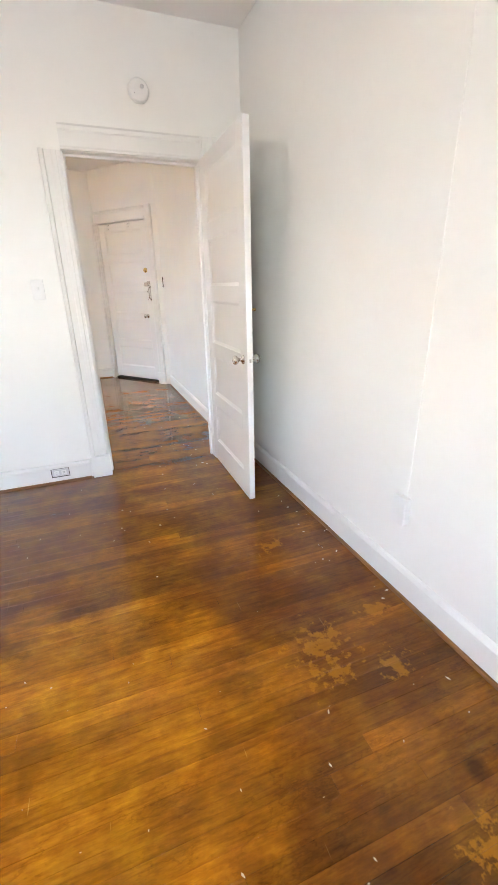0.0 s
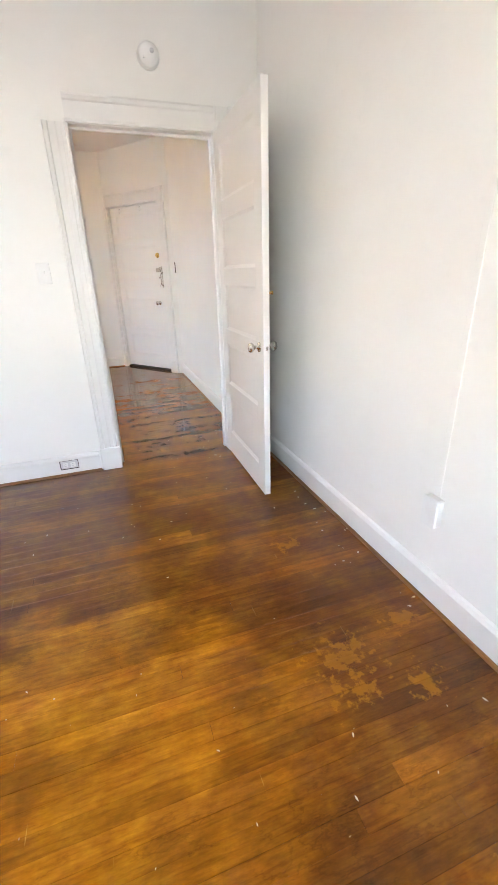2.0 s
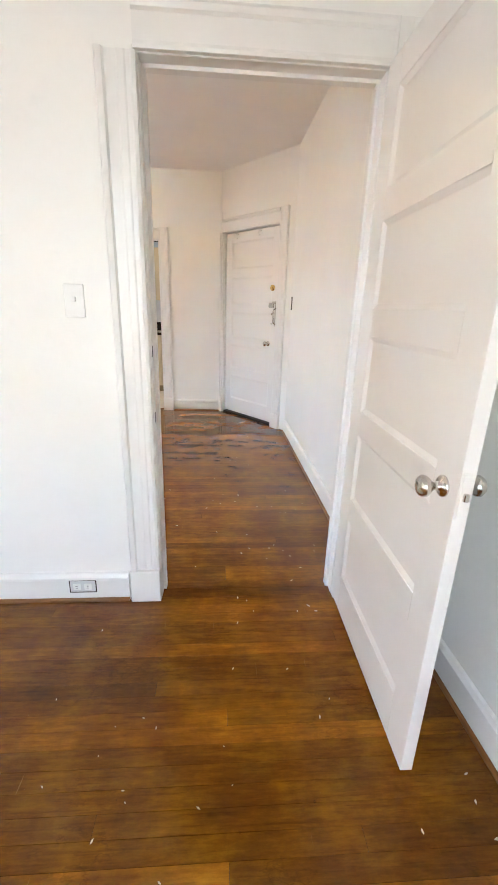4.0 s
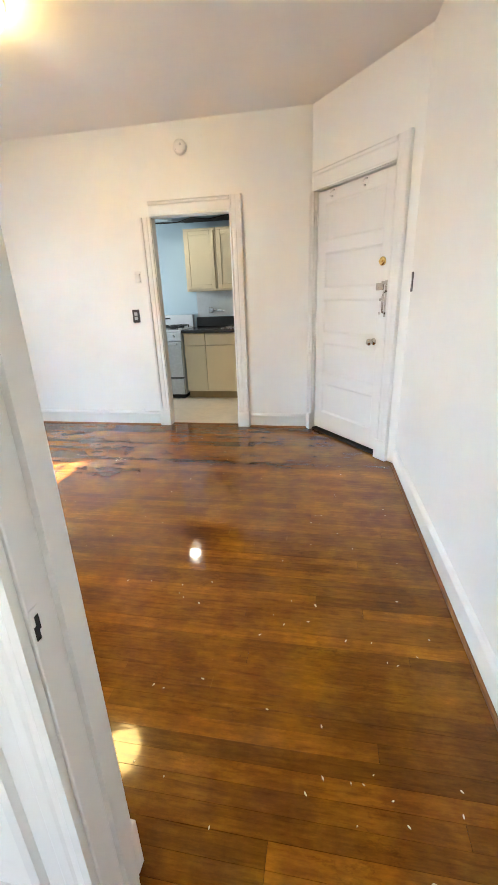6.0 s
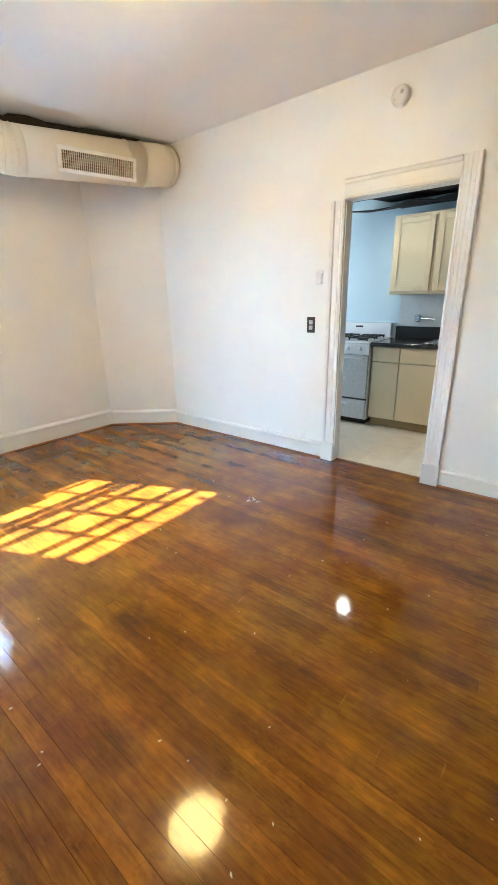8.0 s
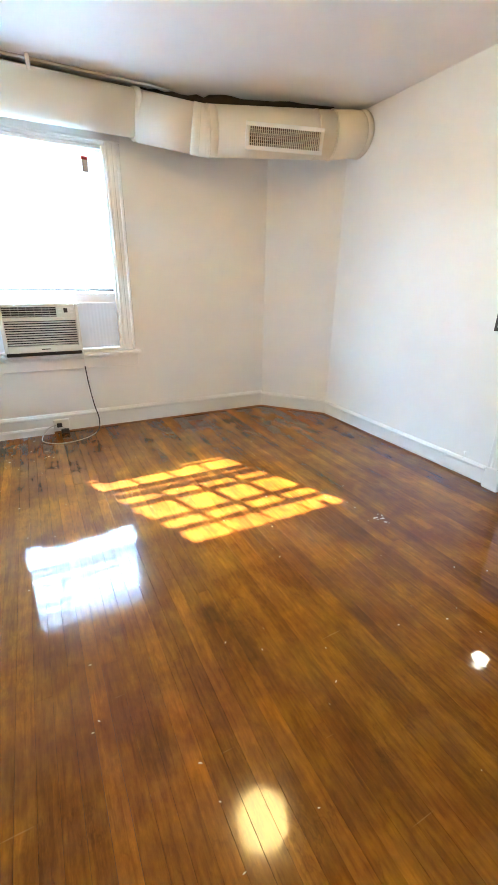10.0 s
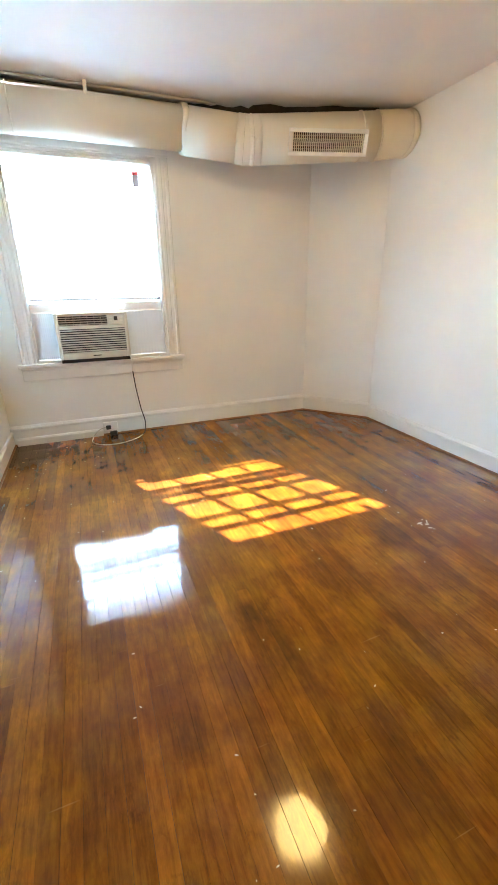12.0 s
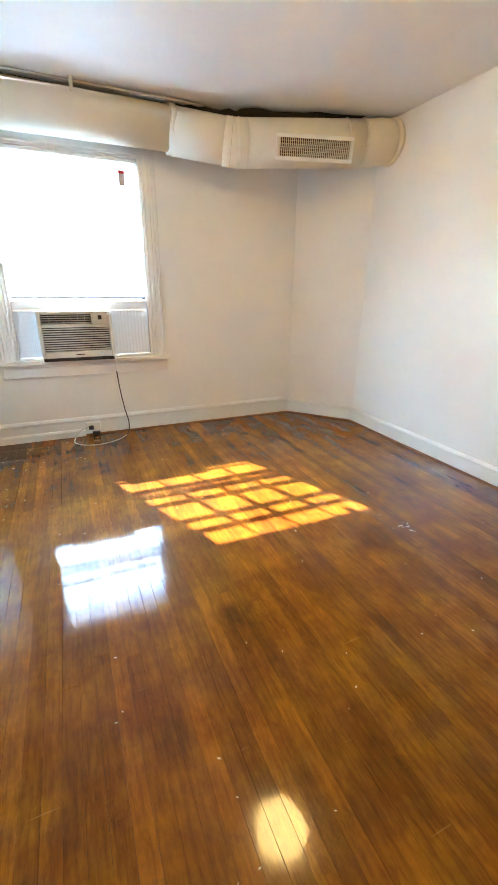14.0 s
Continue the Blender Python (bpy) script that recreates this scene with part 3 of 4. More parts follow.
# side panels beside the air conditioner and the rail above it
for x0, x1 in ((0.02, 0.215), (0.80, 1.16)):
    bm = bmesh.new()
    rows = []
    for k in range(25):
        x = x0 + (x1 - x0) * k / 24
        rows.append([bm.verts.new((x, y + 0.0008 * (k % 2), z)) for y, z in ((0.045, WIN[2] + 0.021), (0.045, 1.165), (0.048, 1.165), (0.048, WIN[2] + 0.021))])
    for a, c in zip(rows, rows[1:]):
        for n in range(4):
            bm.faces.new((a[n], c[n], c[(n + 1) % 4], a[(n + 1) % 4]))
    bm.faces.new(rows[0])
    bm.faces.new(rows[-1][::-1])
    tagged(part("filler_panel", bm, M_FILL, at=LWIN), "pale folded plastic panel beside the air conditioner", "panel")
tagged(part("panel_rail", boxes(((0.022, 0.04, 1.166), (1.158, 0.07, 1.245)), bevel=0.003), M_TRIM, at=LWIN), "white rail above the air conditioner", "rail")


def venetian_blind(at, wide, top, bottom):
    b = thing("venetian_blind", at, "white slatted blind lowered to the air conditioner", "blind")
    part("head_rail", boxes(((0.025, 0.01, top - 0.025), (wide - 0.025, 0.05, top)), bevel=0.003), M_PLASTIC, b)
    part("bottom_rail", boxes(((0.03, 0.018, bottom), (wide - 0.03, 0.044, bottom + 0.018)), bevel=0.004), plain("rail_grey", (0.22, 0.22, 0.25), 0.5), b, "grey bottom rail")
    n = int((top - 0.03 - bottom - 0.02) / 0.0185)
    me = None
    for k in range(n):
        z = bottom + 0.028 + 0.0185 * k
        if me is None:
            bm = bmesh.new()
            up = radians(46)
            pts = []
            for s in (-1, -0.33, 0.33, 1):
                a, c = 0.0125 * s, 0.0005 * (1 - s * s)
                pts.append((a * math.cos(up) - c * math.sin(up), a * math.sin(up) + c * math.cos(up)))
            va = [bm.verts.new((0.032, y, zz)) for y, zz in pts]
            vb = [bm.verts.new((wide - 0.032, y, zz)) for y, zz in pts]
            for i in range(3):
                bm.faces.new((va[i], va[i + 1], vb[i + 1], vb[i]))
            first = part("slat", bm, M_SLAT, b, at=Matrix.Translation((0, 0.031, z)))
            me = first.data
        else:
            ob = new("slat", me)
            ob.parent = b
            ob.matrix_basis = pose(0, 0.031, z, random.uniform(-0.5, 0.5))
    for x in (0.16, wide / 2, wide - 0.16):
        part("ladder_cord", tube([(x, 0.018, bottom + 0.01), (x, 0.018, top - 0.03)], 0.0008, 5), M_PLASTIC, b)
    part("tilt_wand", tube([(0.07, 0.0, top - 0.05), (0.085, -0.004, top - 0.45), (0.105, 0.0, top - 0.78)], 0.004, 8), M_PLASTIC, b, "clear plastic tilt wand")
    tag = part("warning_tag", boxes(((wide - 0.185, 0.006, top - 0.20), (wide - 0.135, 0.0075, top - 0.09))), plain("tag_grey", (0.62, 0.62, 0.66), 0.6), b, "small paper warning tag")
    part("tag_band", boxes(((wide - 0.185, 0.0052, top - 0.112), (wide - 0.135, 0.0059, top - 0.09))), plain("tag_red", (0.6, 0.06, 0.06), 0.6), tag, "red band of the tag")
    return b


venetian_blind(LWIN, WIN[1] - WIN[0], WIN[3] - 0.022, 1.262)


def air_conditioner(at):
    """x across, y outwards, z up from the sill."""
    a = thing("air_conditioner", at, "off-white window air conditioner with dark louvres, resting on the sill", "air conditioner")
    W, H = 0.605, 0.425
    body = plain("ac_plastic", (0.68, 0.67, 0.62), 0.4)
    part("cabinet", boxes(((0.012, 0.10, 0.012), (W - 0.012, 0.40, H - 0.012)), bevel=0.004), body, a)
    part("front_frame", boxes(((0, 0, 0.03), (0.028, 0.10, H)), ((W - 0.028, 0, 0.03), (W, 0.10, H)), ((0.028, 0, H - 0.028), (W - 0.028, 0.10, H)), ((0.028, 0, 0.03), (W - 0.028, 0.10, 0.085)), ((0.028, 0.006, 0.288), (W - 0.028, 0.10, 0.318)), bevel=0.006, segments=2), body, a)
    part("base_pan", boxes(((0.008, 0.012, 0), (W - 0.008, 0.40, 0.028)), bevel=0.003), M_BLACKP, a, "dark base pan")
    part("grille_backing", boxes(((0.026, 0.05, 0.08), (W - 0.026, 0.06, H - 0.026))), M_BLACKP, a)
    for k in range(10):
        z = 0.094 + k * 0.0197
        part("louvre", boxes(((0.028, 0.008, z), (W - 0.028, 0.030, z + 0.0092)), bevel=0.002), body, a)
    for k in range(4):
        part("outlet_louvre", boxes(((0.028, 0.010, 0.325 + k * 0.0185), (0.430, 0.045, 0.3295 + k * 0.0185))), body, a)
    for k in range(6):
        part("vane", boxes(((0.09 + k * 0.058, 0.016, 0.318), (0.092 + k * 0.058, 0.048, H - 0.028))), body, a)
    cp = part("control_panel", boxes(((0.432, 0.004, 0.318), (W - 0.028, 0.06, H - 0.028)), bevel=0.003), plain("ac_panel", (0.66, 0.67, 0.64), 0.35), a, "grey control panel")
    part("display", boxes(((0.490, 0.0025, 0.352), (0.520, 0.0042, 0.388))), M_BLACKP, cp)
    for x in (0.447, 0.538):
        for z in (0.345, 0.372):
            part("button", boxes(((x, 0.001, z), (x + 0.026, 0.004, z + 0.013)), bevel=0.001), plain("ac_button", (0.75, 0.75, 0.73), 0.4), cp)
    part("maker_mark", boxes(((0.275, -0.001, 0.052), (0.345, 0.0, 0.060))), M_IRON, a)
    return a


air_conditioner(pose(XW + 0.128, 0.655, WIN[2] + 0.001, 0, 0, 90))

cord = thing("power_cord", pose(0, 0, 0), "dark power cord hanging from the air conditioner to the floor", "power cord")


def bez(points, steps=7):
    """Smooth line through points."""
    pts = [Vector(p) for p in points]
    out = []
    for i in range(len(pts) - 1):
        a, b, c, d = pts[max(i - 1, 0)], pts[i], pts[i + 1], pts[min(i + 2, len(pts) - 1)]
        for k in range(steps):
            u = k / steps
            out.append(0.5 * ((2 * b) + (c - a) * u + (2 * a - 5 * b + 4 * c - d) * u * u + (3 * b - a - 3 * c + d) * u ** 3))
    return out + [pts[-1]]


part("white_lead", tube(bez([(-3.735, 1.252, 0.765), (-3.77, 1.262, 0.70), (-3.80, 1.262, 0.62)]), 0.0045, 8), M_PLASTIC, cord)
part("black_lead", tube(bez([(-3.80, 1.262, 0.62), (-3.81, 1.275, 0.45), (-3.80, 1.30, 0.25), (-3.78, 1.325, 0.12), (-3.75, 1.315, 0.03), (-3.70, 1.28, 0.006)]), 0.005, 8), M_BLACKP, cord)
part("floor_lead", tube(bez([(-3.70, 1.28, 0.006), (-3.60, 1.20, 0.0055), (-3.53, 1.06, 0.0055), (-3.54, 0.92, 0.0055), (-3.63, 0.82, 0.0055), (-3.74, 0.82, 0.02), (-3.80, 0.88, 0.07), (-3.815, 0.95, 0.09)]), 0.005, 8), plain("grey_lead", (0.55, 0.52, 0.46), 0.5), cord, "pale grey lead looped on the floor")
sock = thing("wall_socket", pose(XW + 0.026, 1.0, 0.09), "cream wall socket on the baseboard with a plug", "socket")
part("box", boxes(((0, -0.075, -0.045), (0.03, 0.06, 0.045)), bevel=0.004), M_TRIM, sock)
part("plug", boxes(((0.03, -0.05, -0.022), (0.055, -0.005, 0.018)), bevel=0.005), M_BLACKP, sock)
part("adapter", boxes(((0.012, -0.02, -0.085), (0.05, 0.05, -0.048)), bevel=0.006), M_BLACKP, sock)

# ---- duct ----
duct = thing("air_duct", pose(0, 0, 0), "large round cream-painted air duct below the ceiling", "air duct")
DA = [(-3.62, YP + PART - 0.02, 2.545), (-3.62, 1.86, 2.545)]
DB = [(-3.615, 1.86, 2.530), (-3.46, 2.30, 2.468)]
DC = [(-3.43, 2.36, 2.462), (-3.17, 3.36, 2.512)]
DD = [(-3.17, 3.36, 2.512), (-3.14, 3.52, 2.535), (-3.13, 3.66, 2.545)]
part("pipe", tube(DA, 0.153, 40), M_DUCT, duct)
part("pipe", tube(DB, 0.166, 40), M_DUCT, duct)
part("elbow", tube([(-3.478, 2.25, 2.475), DB[-1], (-3.447, 2.33, 2.464), DC[0], (-3.415, 2.42, 2.465)], 0.1705, 40), M_DUCT, duct)
part("pipe", tube([(-3.438, 2.33, 2.4605), DC[1]], 0.170, 40), M_DUCT, duct)
part("elbow", tube(DD, [0.172, 0.169, 0.165], 40), M_DUCT, duct)


def band(p, d, r, wide=0.012):
    d = Vector(d).normalized() * wide / 2
    p = Vector(p)
    part("seam_band", tube([p - d, p - d * 0.6, p + d * 0.6, p + d], [r, r + 0.004, r + 0.004, r], 40), M_DUCT, duct)


band((-3.618, 1.845, 2.540), (0, 1, 0), 0.168, 0.05)
band(DB[1], (0.33, 1, -0.1), 0.169)
band(DC[0], (0.28, 1, 0.05), 0.171)
band((-3.205, 3.22, 2.505), (0.26, 1, 0.05), 0.171)
band((-3.17, 3.36, 2.512), (0.26, 1, 0.05), 0.174)
band((-3.62, 0.62, 2.545), (0, 1, 0), 0.154)
# added dark strip over the duct: blocks light, stands in for the gap's shade
rs = random.Random(4)
shade_line = [Vector(a).lerp(Vector(b), k / 8) for a, b in (((-3.66, 0.13, 2.708), (-3.66, 1.86, 2.708)), ((-3.645, 1.9, 2.695), (-3.50, 2.36, 2.668)), ((-3.49, 2.40, 2.668), (-3.20, 3.40, 2.692))) for k in range(9)]
part("insulation_strip", tube([p + Vector((rs.uniform(-0.008, 0.008), 0, rs.uniform(-0.004, 0.006))) for p in shade_line], [0.014] * 9 + [0.030 + rs.uniform(-0.006, 0.008) for k in range(9)] + [0.045 + rs.uniform(-0.01, 0.008) for k in range(6)] + [0.036, 0.032, 0.03], 10), M_GAPSHADE, duct, "dark brown strip added to shade the gap between duct and ceiling")
collar = part("wall_collar", tube([(-3.13, 3.60, 2.54), (-3.13, 3.648, 2.545)], [0.165, 0.176], 40), M_DUCT, duct)

vent = thing("air_vent", pose(-3.074, 2.862, 2.400, 0, 14, -15), "white metal air vent grille on the round duct", "vent")
VW, VH = 0.63, 0.175
part("frame", boxes(((-0.004, -VW / 2, -VH / 2), (0.012, VW / 2, -VH / 2 + 0.028)), ((-0.004, -VW / 2, VH / 2 - 0.028), (0.012, VW / 2, VH / 2)), ((-0.004, -VW / 2, -VH / 2 + 0.028), (0.012, -VW / 2 + 0.03, VH / 2 - 0.028)), ((-0.004, VW / 2 - 0.03, -VH / 2 + 0.028), (0.012, VW / 2, VH / 2 - 0.028)), bevel=0.003), M_PLASTIC, vent)
part("backing", boxes(((-0.03, -VW / 2 + 0.02, -VH / 2 + 0.02), (-0.022, VW / 2 - 0.02, VH / 2 - 0.02))), plain("vent_dark", (0.05, 0.035, 0.02), 0.6), vent)
part("sleeve", boxes(((-0.06, -VW / 2 + 0.01, -VH / 2 + 0.008), (-0.004, VW / 2 - 0.01, -VH / 2 + 0.014)), ((-0.06, -VW / 2 + 0.01, VH / 2 - 0.014), (-0.004, VW / 2 - 0.01, VH / 2 - 0.008))), M_DUCT, vent)
for k in range(36):
    y = -VW / 2 + 0.036 + k * (VW - 0.072) / 35
    part("vane", boxes(((-0.016, y - 0.002, -VH / 2 + 0.028), (0.004, y + 0.002, VH / 2 - 0.028))), M_DUCT, vent)
for k in range(5):
    z = -VH / 2 + 0.045 + k * (VH - 0.09) / 4
    part("cross_vane", boxes(((-0.022, -VW / 2 + 0.03, z - 0.0015), (-0.017, VW / 2 - 0.03, z + 0.0015))), M_DUCT, vent)

pipe = thing("ceiling_pipe", pose(0, 0, 0), "thin grey-painted pipe strapped below the ceiling", "pipe")
part("tube", tube([(-3.50, YP + PART, 2.699), (-3.50, 1.95, 2.699), (-3.53, 2.05, 2.705), (-3.58, 2.12, 2.724)], 0.010, 10), M_GREYP, pipe)
part("strap", boxes(((-3.486, 1.115, 2.635), (-3.481, 1.14, 2.722)), bevel=0.001), M_DUCT, pipe)

# ---- small fittings ----
def smoke_alarm(at, label):
    """Axis along -y, back on the wall at y = 0."""
    s = thing("smoke_alarm", at, label, "smoke alarm", "smoke alarms")
    part("base", lathe([(0.060, 0), (0.060, -0.010), (0.056, -0.014)], 32, "Y"), M_PLASTIC, s)
    part("cover", lathe([(0.056, -0.012), (0.056, -0.026), (0.048, -0.036), (0.030, -0.040), (0.002, -0.041)], 32, "Y"), M_PLASTIC, s)
    part("test_button", lathe([(0.011, -0.039), (0.011, -0.043), (0.008, -0.045)], 16, "Y"), plain("button_grey", (0.6, 0.6, 0.6), 0.4), s, at=Matrix.Translation((0.016, 0, 0.012)))
    part("sounder_slots", boxes(*[((-0.03, -0.0395, -0.022 + 0.006 * k), (-0.006, -0.037, -0.020 + 0.006 * k)) for k in range(4)]), M_BLACKP, s)
    return s


smoke_alarm(pose(0.415, YP, 2.352), "round white smoke alarm on the wall above the bedroom door")
smoke_alarm(pose(-0.925, YK, 2.525), "round white smoke alarm on the wall above the kitchen doorway")

sw = thing("light_switch", pose(-0.309, YP, 1.295), "white light switch plate on the bedroom wall", "light switch")
part("plate", boxes(((-0.036, -0.005, -0.058), (0.036, 0, 0.058)), bevel=0.003), M_PLASTIC, sw)
part("toggle", boxes(((-0.006, -0.014, -0.004), (0.006, -0.004, 0.014)), bevel=0.002), M_PLASTIC, sw)

oa = thing("wall_outlet", pose(-0.393, YP - 0.0165, 0.078), "wall outlet with dark rim set sideways in the baseboard", "outlet")
part("dark_rim", boxes(((-0.060, -0.003, -0.034), (0.060, 0, 0.034)), bevel=0.001), M_IRON, oa, "dark rim")
part("plate", boxes(((-0.054, -0.006, -0.027), (0.056, -0.0025, 0.029)), bevel=0.0015), plain("outlet_grey", (0.66, 0.66, 0.66), 0.35), oa)
for x in (-0.024, 0.024):
    rc = part("receptacle", boxes(((x - 0.016, -0.0085, -0.016), (x + 0.016, -0.005, 0.016)), bevel=0.003), M_PLASTIC, oa)
    part("slots", boxes(((x - 0.006, -0.0092, 0.004), (x + 0.004, -0.0084, 0.006)), ((x - 0.006, -0.0092, -0.006), (x + 0.004, -0.0084, -0.004))), M_BLACKP, rc)

sb = thing("light_switch", pose(-1.523, YK, 1.140), "double light switch with dark brown plate beside the kitchen doorway", "light switch")
part("plate", boxes(((-0.038, -0.006, -0.062), (0.038, 0, 0.062)), bevel=0.003), plain("brown_plate", (0.035, 0.026, 0.02), 0.4), sb, "dark brown plate")
for z in (-0.021, 0.021):
    part("rocker", boxes(((-0.017, -0.010, z - 0.016), (0.017, -0.005, z + 0.016)), bevel=0.002), plain("rocker_grey", (0.45, 0.42, 0.38), 0.4), sb, "grey rocker")

th = thing("thermostat", pose(-1.455, YK, 1.50), "small white thermostat beside the kitchen doorway", "thermostat")
part("back_plate", boxes(((-0.030, -0.006, -0.052), (0.030, 0, 0.052)), bevel=0.002), M_PLASTIC, th)
part("cover", boxes(((-0.026, -0.024, -0.048), (0.026, -0.006, 0.030)), bevel=0.004, segments=2), M_PLASTIC, th)

ic = thing("door_chime_plate", pose(XR, 2.70, 1.345, 0, 0, 90), "narrow dark metal plate on the wall by the entry door", "wall plate")
part("plate", boxes(((-0.028, 0, -0.062), (0.028, 0.005, 0.062)), bevel=0.002), M_IRON, ic)
part("slot", boxes(((-0.010, 0.005, -0.04), (0.010, 0.009, 0.04)), bevel=0.002), M_CHROME, ic)

kd = thing("cable_stub", pose(-1.56, YK - 0.026, 0.165), "short white cable stub above the baseboard", "cable")
part("wire", tube(bez([(0, 0.02, 0.03), (0.0, -0.006, 0.035), (0.012, -0.012, 0.022), (0.012, -0.008, 0.0), (0.0, -0.004, -0.012)]), 0.004, 8), M_PLASTIC, kd)

# raceway and box on the bedroom wall
BRX = lambda y: BR0[0] + (BR1[0] - BR0[0]) * y / BR1[1]
rw = thing("cable_raceway", pose(BRX(-1.775), -1.775, 0, 0, 0, 180 + math.degrees(math.atan2(BR1[0] - BR0[0], -BR1[1]))), "white painted cable raceway running down the wall to a box", "raceway")
part("channel", boxes(((0, -0.013, 0.47), (0.005, 0.013, CEIL)), bevel=0.0022), M_WALL, rw)
part("outlet_box", boxes(((0, -0.036, 0.35), (0.034, 0.036, 0.47)), bevel=0.005), M_WALL, rw)
part("cover_plate", boxes(((0.034, -0.036, 0.348), (0.038, 0.036, 0.472)), bevel=0.0015), M_PLASTIC, rw)

# ceiling lamp of the living room
def warm_glass(t, n, l, p):
    p.inputs["Base Color"].default_value = (0.9, 0.8, 0.6, 1)
    p.inputs["Emission Color"].default_value = (1.0, 0.64, 0.22, 1)
    p.inputs["Emission Strength"].default_value = 1.2


M_WARM = material("lit_warm_glass", warm_glass)
cl = thing("ceiling_light", pose(-1.45, 1.93, CEIL), "warm lit flush ceiling light with a glass bowl", "ceiling light")
part("canopy", lathe([(0.215, 0), (0.215, -0.014), (0.195, -0.024), (0.19, -0.026)], 36), M_TRIM, cl)
part("bowl", lathe([(0.20, -0.026), (0.21, -0.045), (0.19, -0.08), (0.13, -0.11), (0.05, -0.123), (0.004, -0.125)], 36), M_WARM, cl, "glowing glass bowl")

# ---- kitchen ----
KY0, KY1, KC = YK + KT, 5.40, 2.42
wall("wall_kitchen_back", (-2.9, KY1), (1.2, KY1), 0.12, KC, "pale blue painted kitchen wall", mat=M_BLUE)
wall("wall_kitchen_left", (-2.9, KY0), (-2.9, KY1), 0.12, KC, "pale blue painted kitchen wall", [(0.35, 1.15, 1.0, 2.0)], mat=M_BLUE)
wall("wall_kitchen_right", (1.2, KY1), (1.2, KY0), 0.12, KC, "pale blue painted kitchen wall", mat=M_BLUE)
strip("trim", ((0, 0), (0.014, 0), (0.014, 0.02), (0, 0.024)), (-2.9, KY1), (-1.41, KY1), M_BLUE, "pale blue rail on the kitchen wall").location.z = 1.06
sheet("ceiling_kitchen", -3.02, 1.32, KY0, 5.52, KC, KC + 0.1, plain("stripped_ceiling", (0.055, 0.045, 0.036), 0.8, relief=0.3, dirt=0.4), "dark kitchen ceiling stripped to its boards", "ceiling")
sheet("wall_kitchen_front", -2.9, -1.30, KY0 + 0.001, KY0 + 0.012, 0, KC, M_BLUE, "pale blue painted kitchen wall", "wall")
sheet("wall_kitchen_front", -0.48, 1.2, KY0 + 0.001, KY0 + 0.012, 0, KC, M_BLUE, "pale blue painted kitchen wall", "wall")
# frosted window, out of view, added with its area lamp to brighten the kitchen
kw = tagged(placed(new("window_added"), pose(-2.9, KY0 + 0.35, 0, 0, 0, 90)), "small frosted window added out of view to light the kitchen", "window", kind="structure")
part("window_frame", boxes(((0, 0.02, 1.0), (0.05, 0.07, 2.0)), ((0.75, 0.02, 1.0), (0.80, 0.07, 2.0)), ((0.05, 0.02, 1.0), (0.75, 0.07, 1.05)), ((0.05, 0.02, 1.95), (0.75, 0.07, 2.0)), bevel=0.003), M_TRIM, kw)
part("pane", boxes(((0.05, 0.042, 1.05), (0.75, 0.048, 1.95))), M_SLAT, kw)
skylight("skylight_kitchen", -2.91, KY0 + 0.75, 1.5, 0.7, 0.9, 0.4, tint=(0.9, 0.94, 1.0))


def ragged_sheet(name, x0, x1, y0, y1, z, drop, seed):
    """Torn dark ceiling board hanging on its battens, uneven at the front edge."""
    rg = random.Random(seed)
    bm = bmesh.new()
    n = 14
    top, low = [], []
    for i in range(n + 1):
        x = x0 + (x1 - x0) * i / n
        e = y0 + rg.uniform(-0.06, 0.06)
        d = drop * rg.uniform(0.2, 1.0)
        for store, dz in ((top, 0.012), (low, 0.0)):
            store.append((bm.verts.new((x, e, z - d + dz)), bm.verts.new((x, y1, z + dz))))
    for i in range(n):
        for s in (top, low):
            bm.faces.new((s[i][0], s[i + 1][0], s[i + 1][1], s[i][1]))
        for k in (0, 1):
            bm.faces.new((low[i][k], low[i + 1][k], top[i + 1][k], top[i][k]))
    for i in (0, n):
        bm.faces.new((low[i][0], low[i][1], top[i][1], top[i][0]))
    return part(name, bm, M_DARK)


tagged(ragged_sheet("ceiling_board", -1.62, 1.19, 4.72, 5.398, 2.29, 0.10, 3), "torn black ceiling board hanging above the kitchen cabinets", "ceiling board", "ceiling boards")
tagged(ragged_sheet("ceiling_board", -1.85, 0.9, 4.95, 5.397, 2.225, 0.07, 5), "torn black ceiling board hanging above the kitchen cabinets", "ceiling board", "ceiling boards")
for k, (x0, x1, y, z) in enumerate(((-2.12, 1.19, 5.34, 2.345), (-1.98, 1.19, 5.10, 2.30), (-1.5, 1.19, 5.36, 2.215))):
    tagged(part("ceiling_batten", boxes(((x0, y - 0.035, z), (x1, y + 0.035, z + 0.03)), bevel=0.004), M_DARK), "black wooden batten under the kitchen ceiling", "batten", "ceiling battens")
tagged(part("ceiling_strip", boxes(((-1.95, 5.20, 2.355), (-1.45, 5.30, 2.372)), bevel=0.003), M_TRIM), "white strip left on the stripped ceiling", "ceiling strip")

kl = thing("kitchen_light", pose(-1.47, 4.55, KC), "bare white bulb in a ceiling socket", "ceiling light")
part("socket", lathe([(0.05, 0), (0.05, -0.012), (0.022, -0.02), (0.02, -0.04)], 20), M_PLASTIC, kl)


def white_lit(t, n, l, p):
    p.inputs["Emission Color"].default_value = (1.0, 0.86, 0.68, 1)
    p.inputs["Emission Strength"].default_value = 1.9


part("bulb", lathe([(0.02, -0.04), (0.055, -0.058), (0.074, -0.10), (0.062, -0.145), (0.026, -0.17), (0.004, -0.174)], 20), material("lit_bulb", white_lit), kl, "lit white bulb")

CABF, WALLF = 4.80, KY1 - 0.002


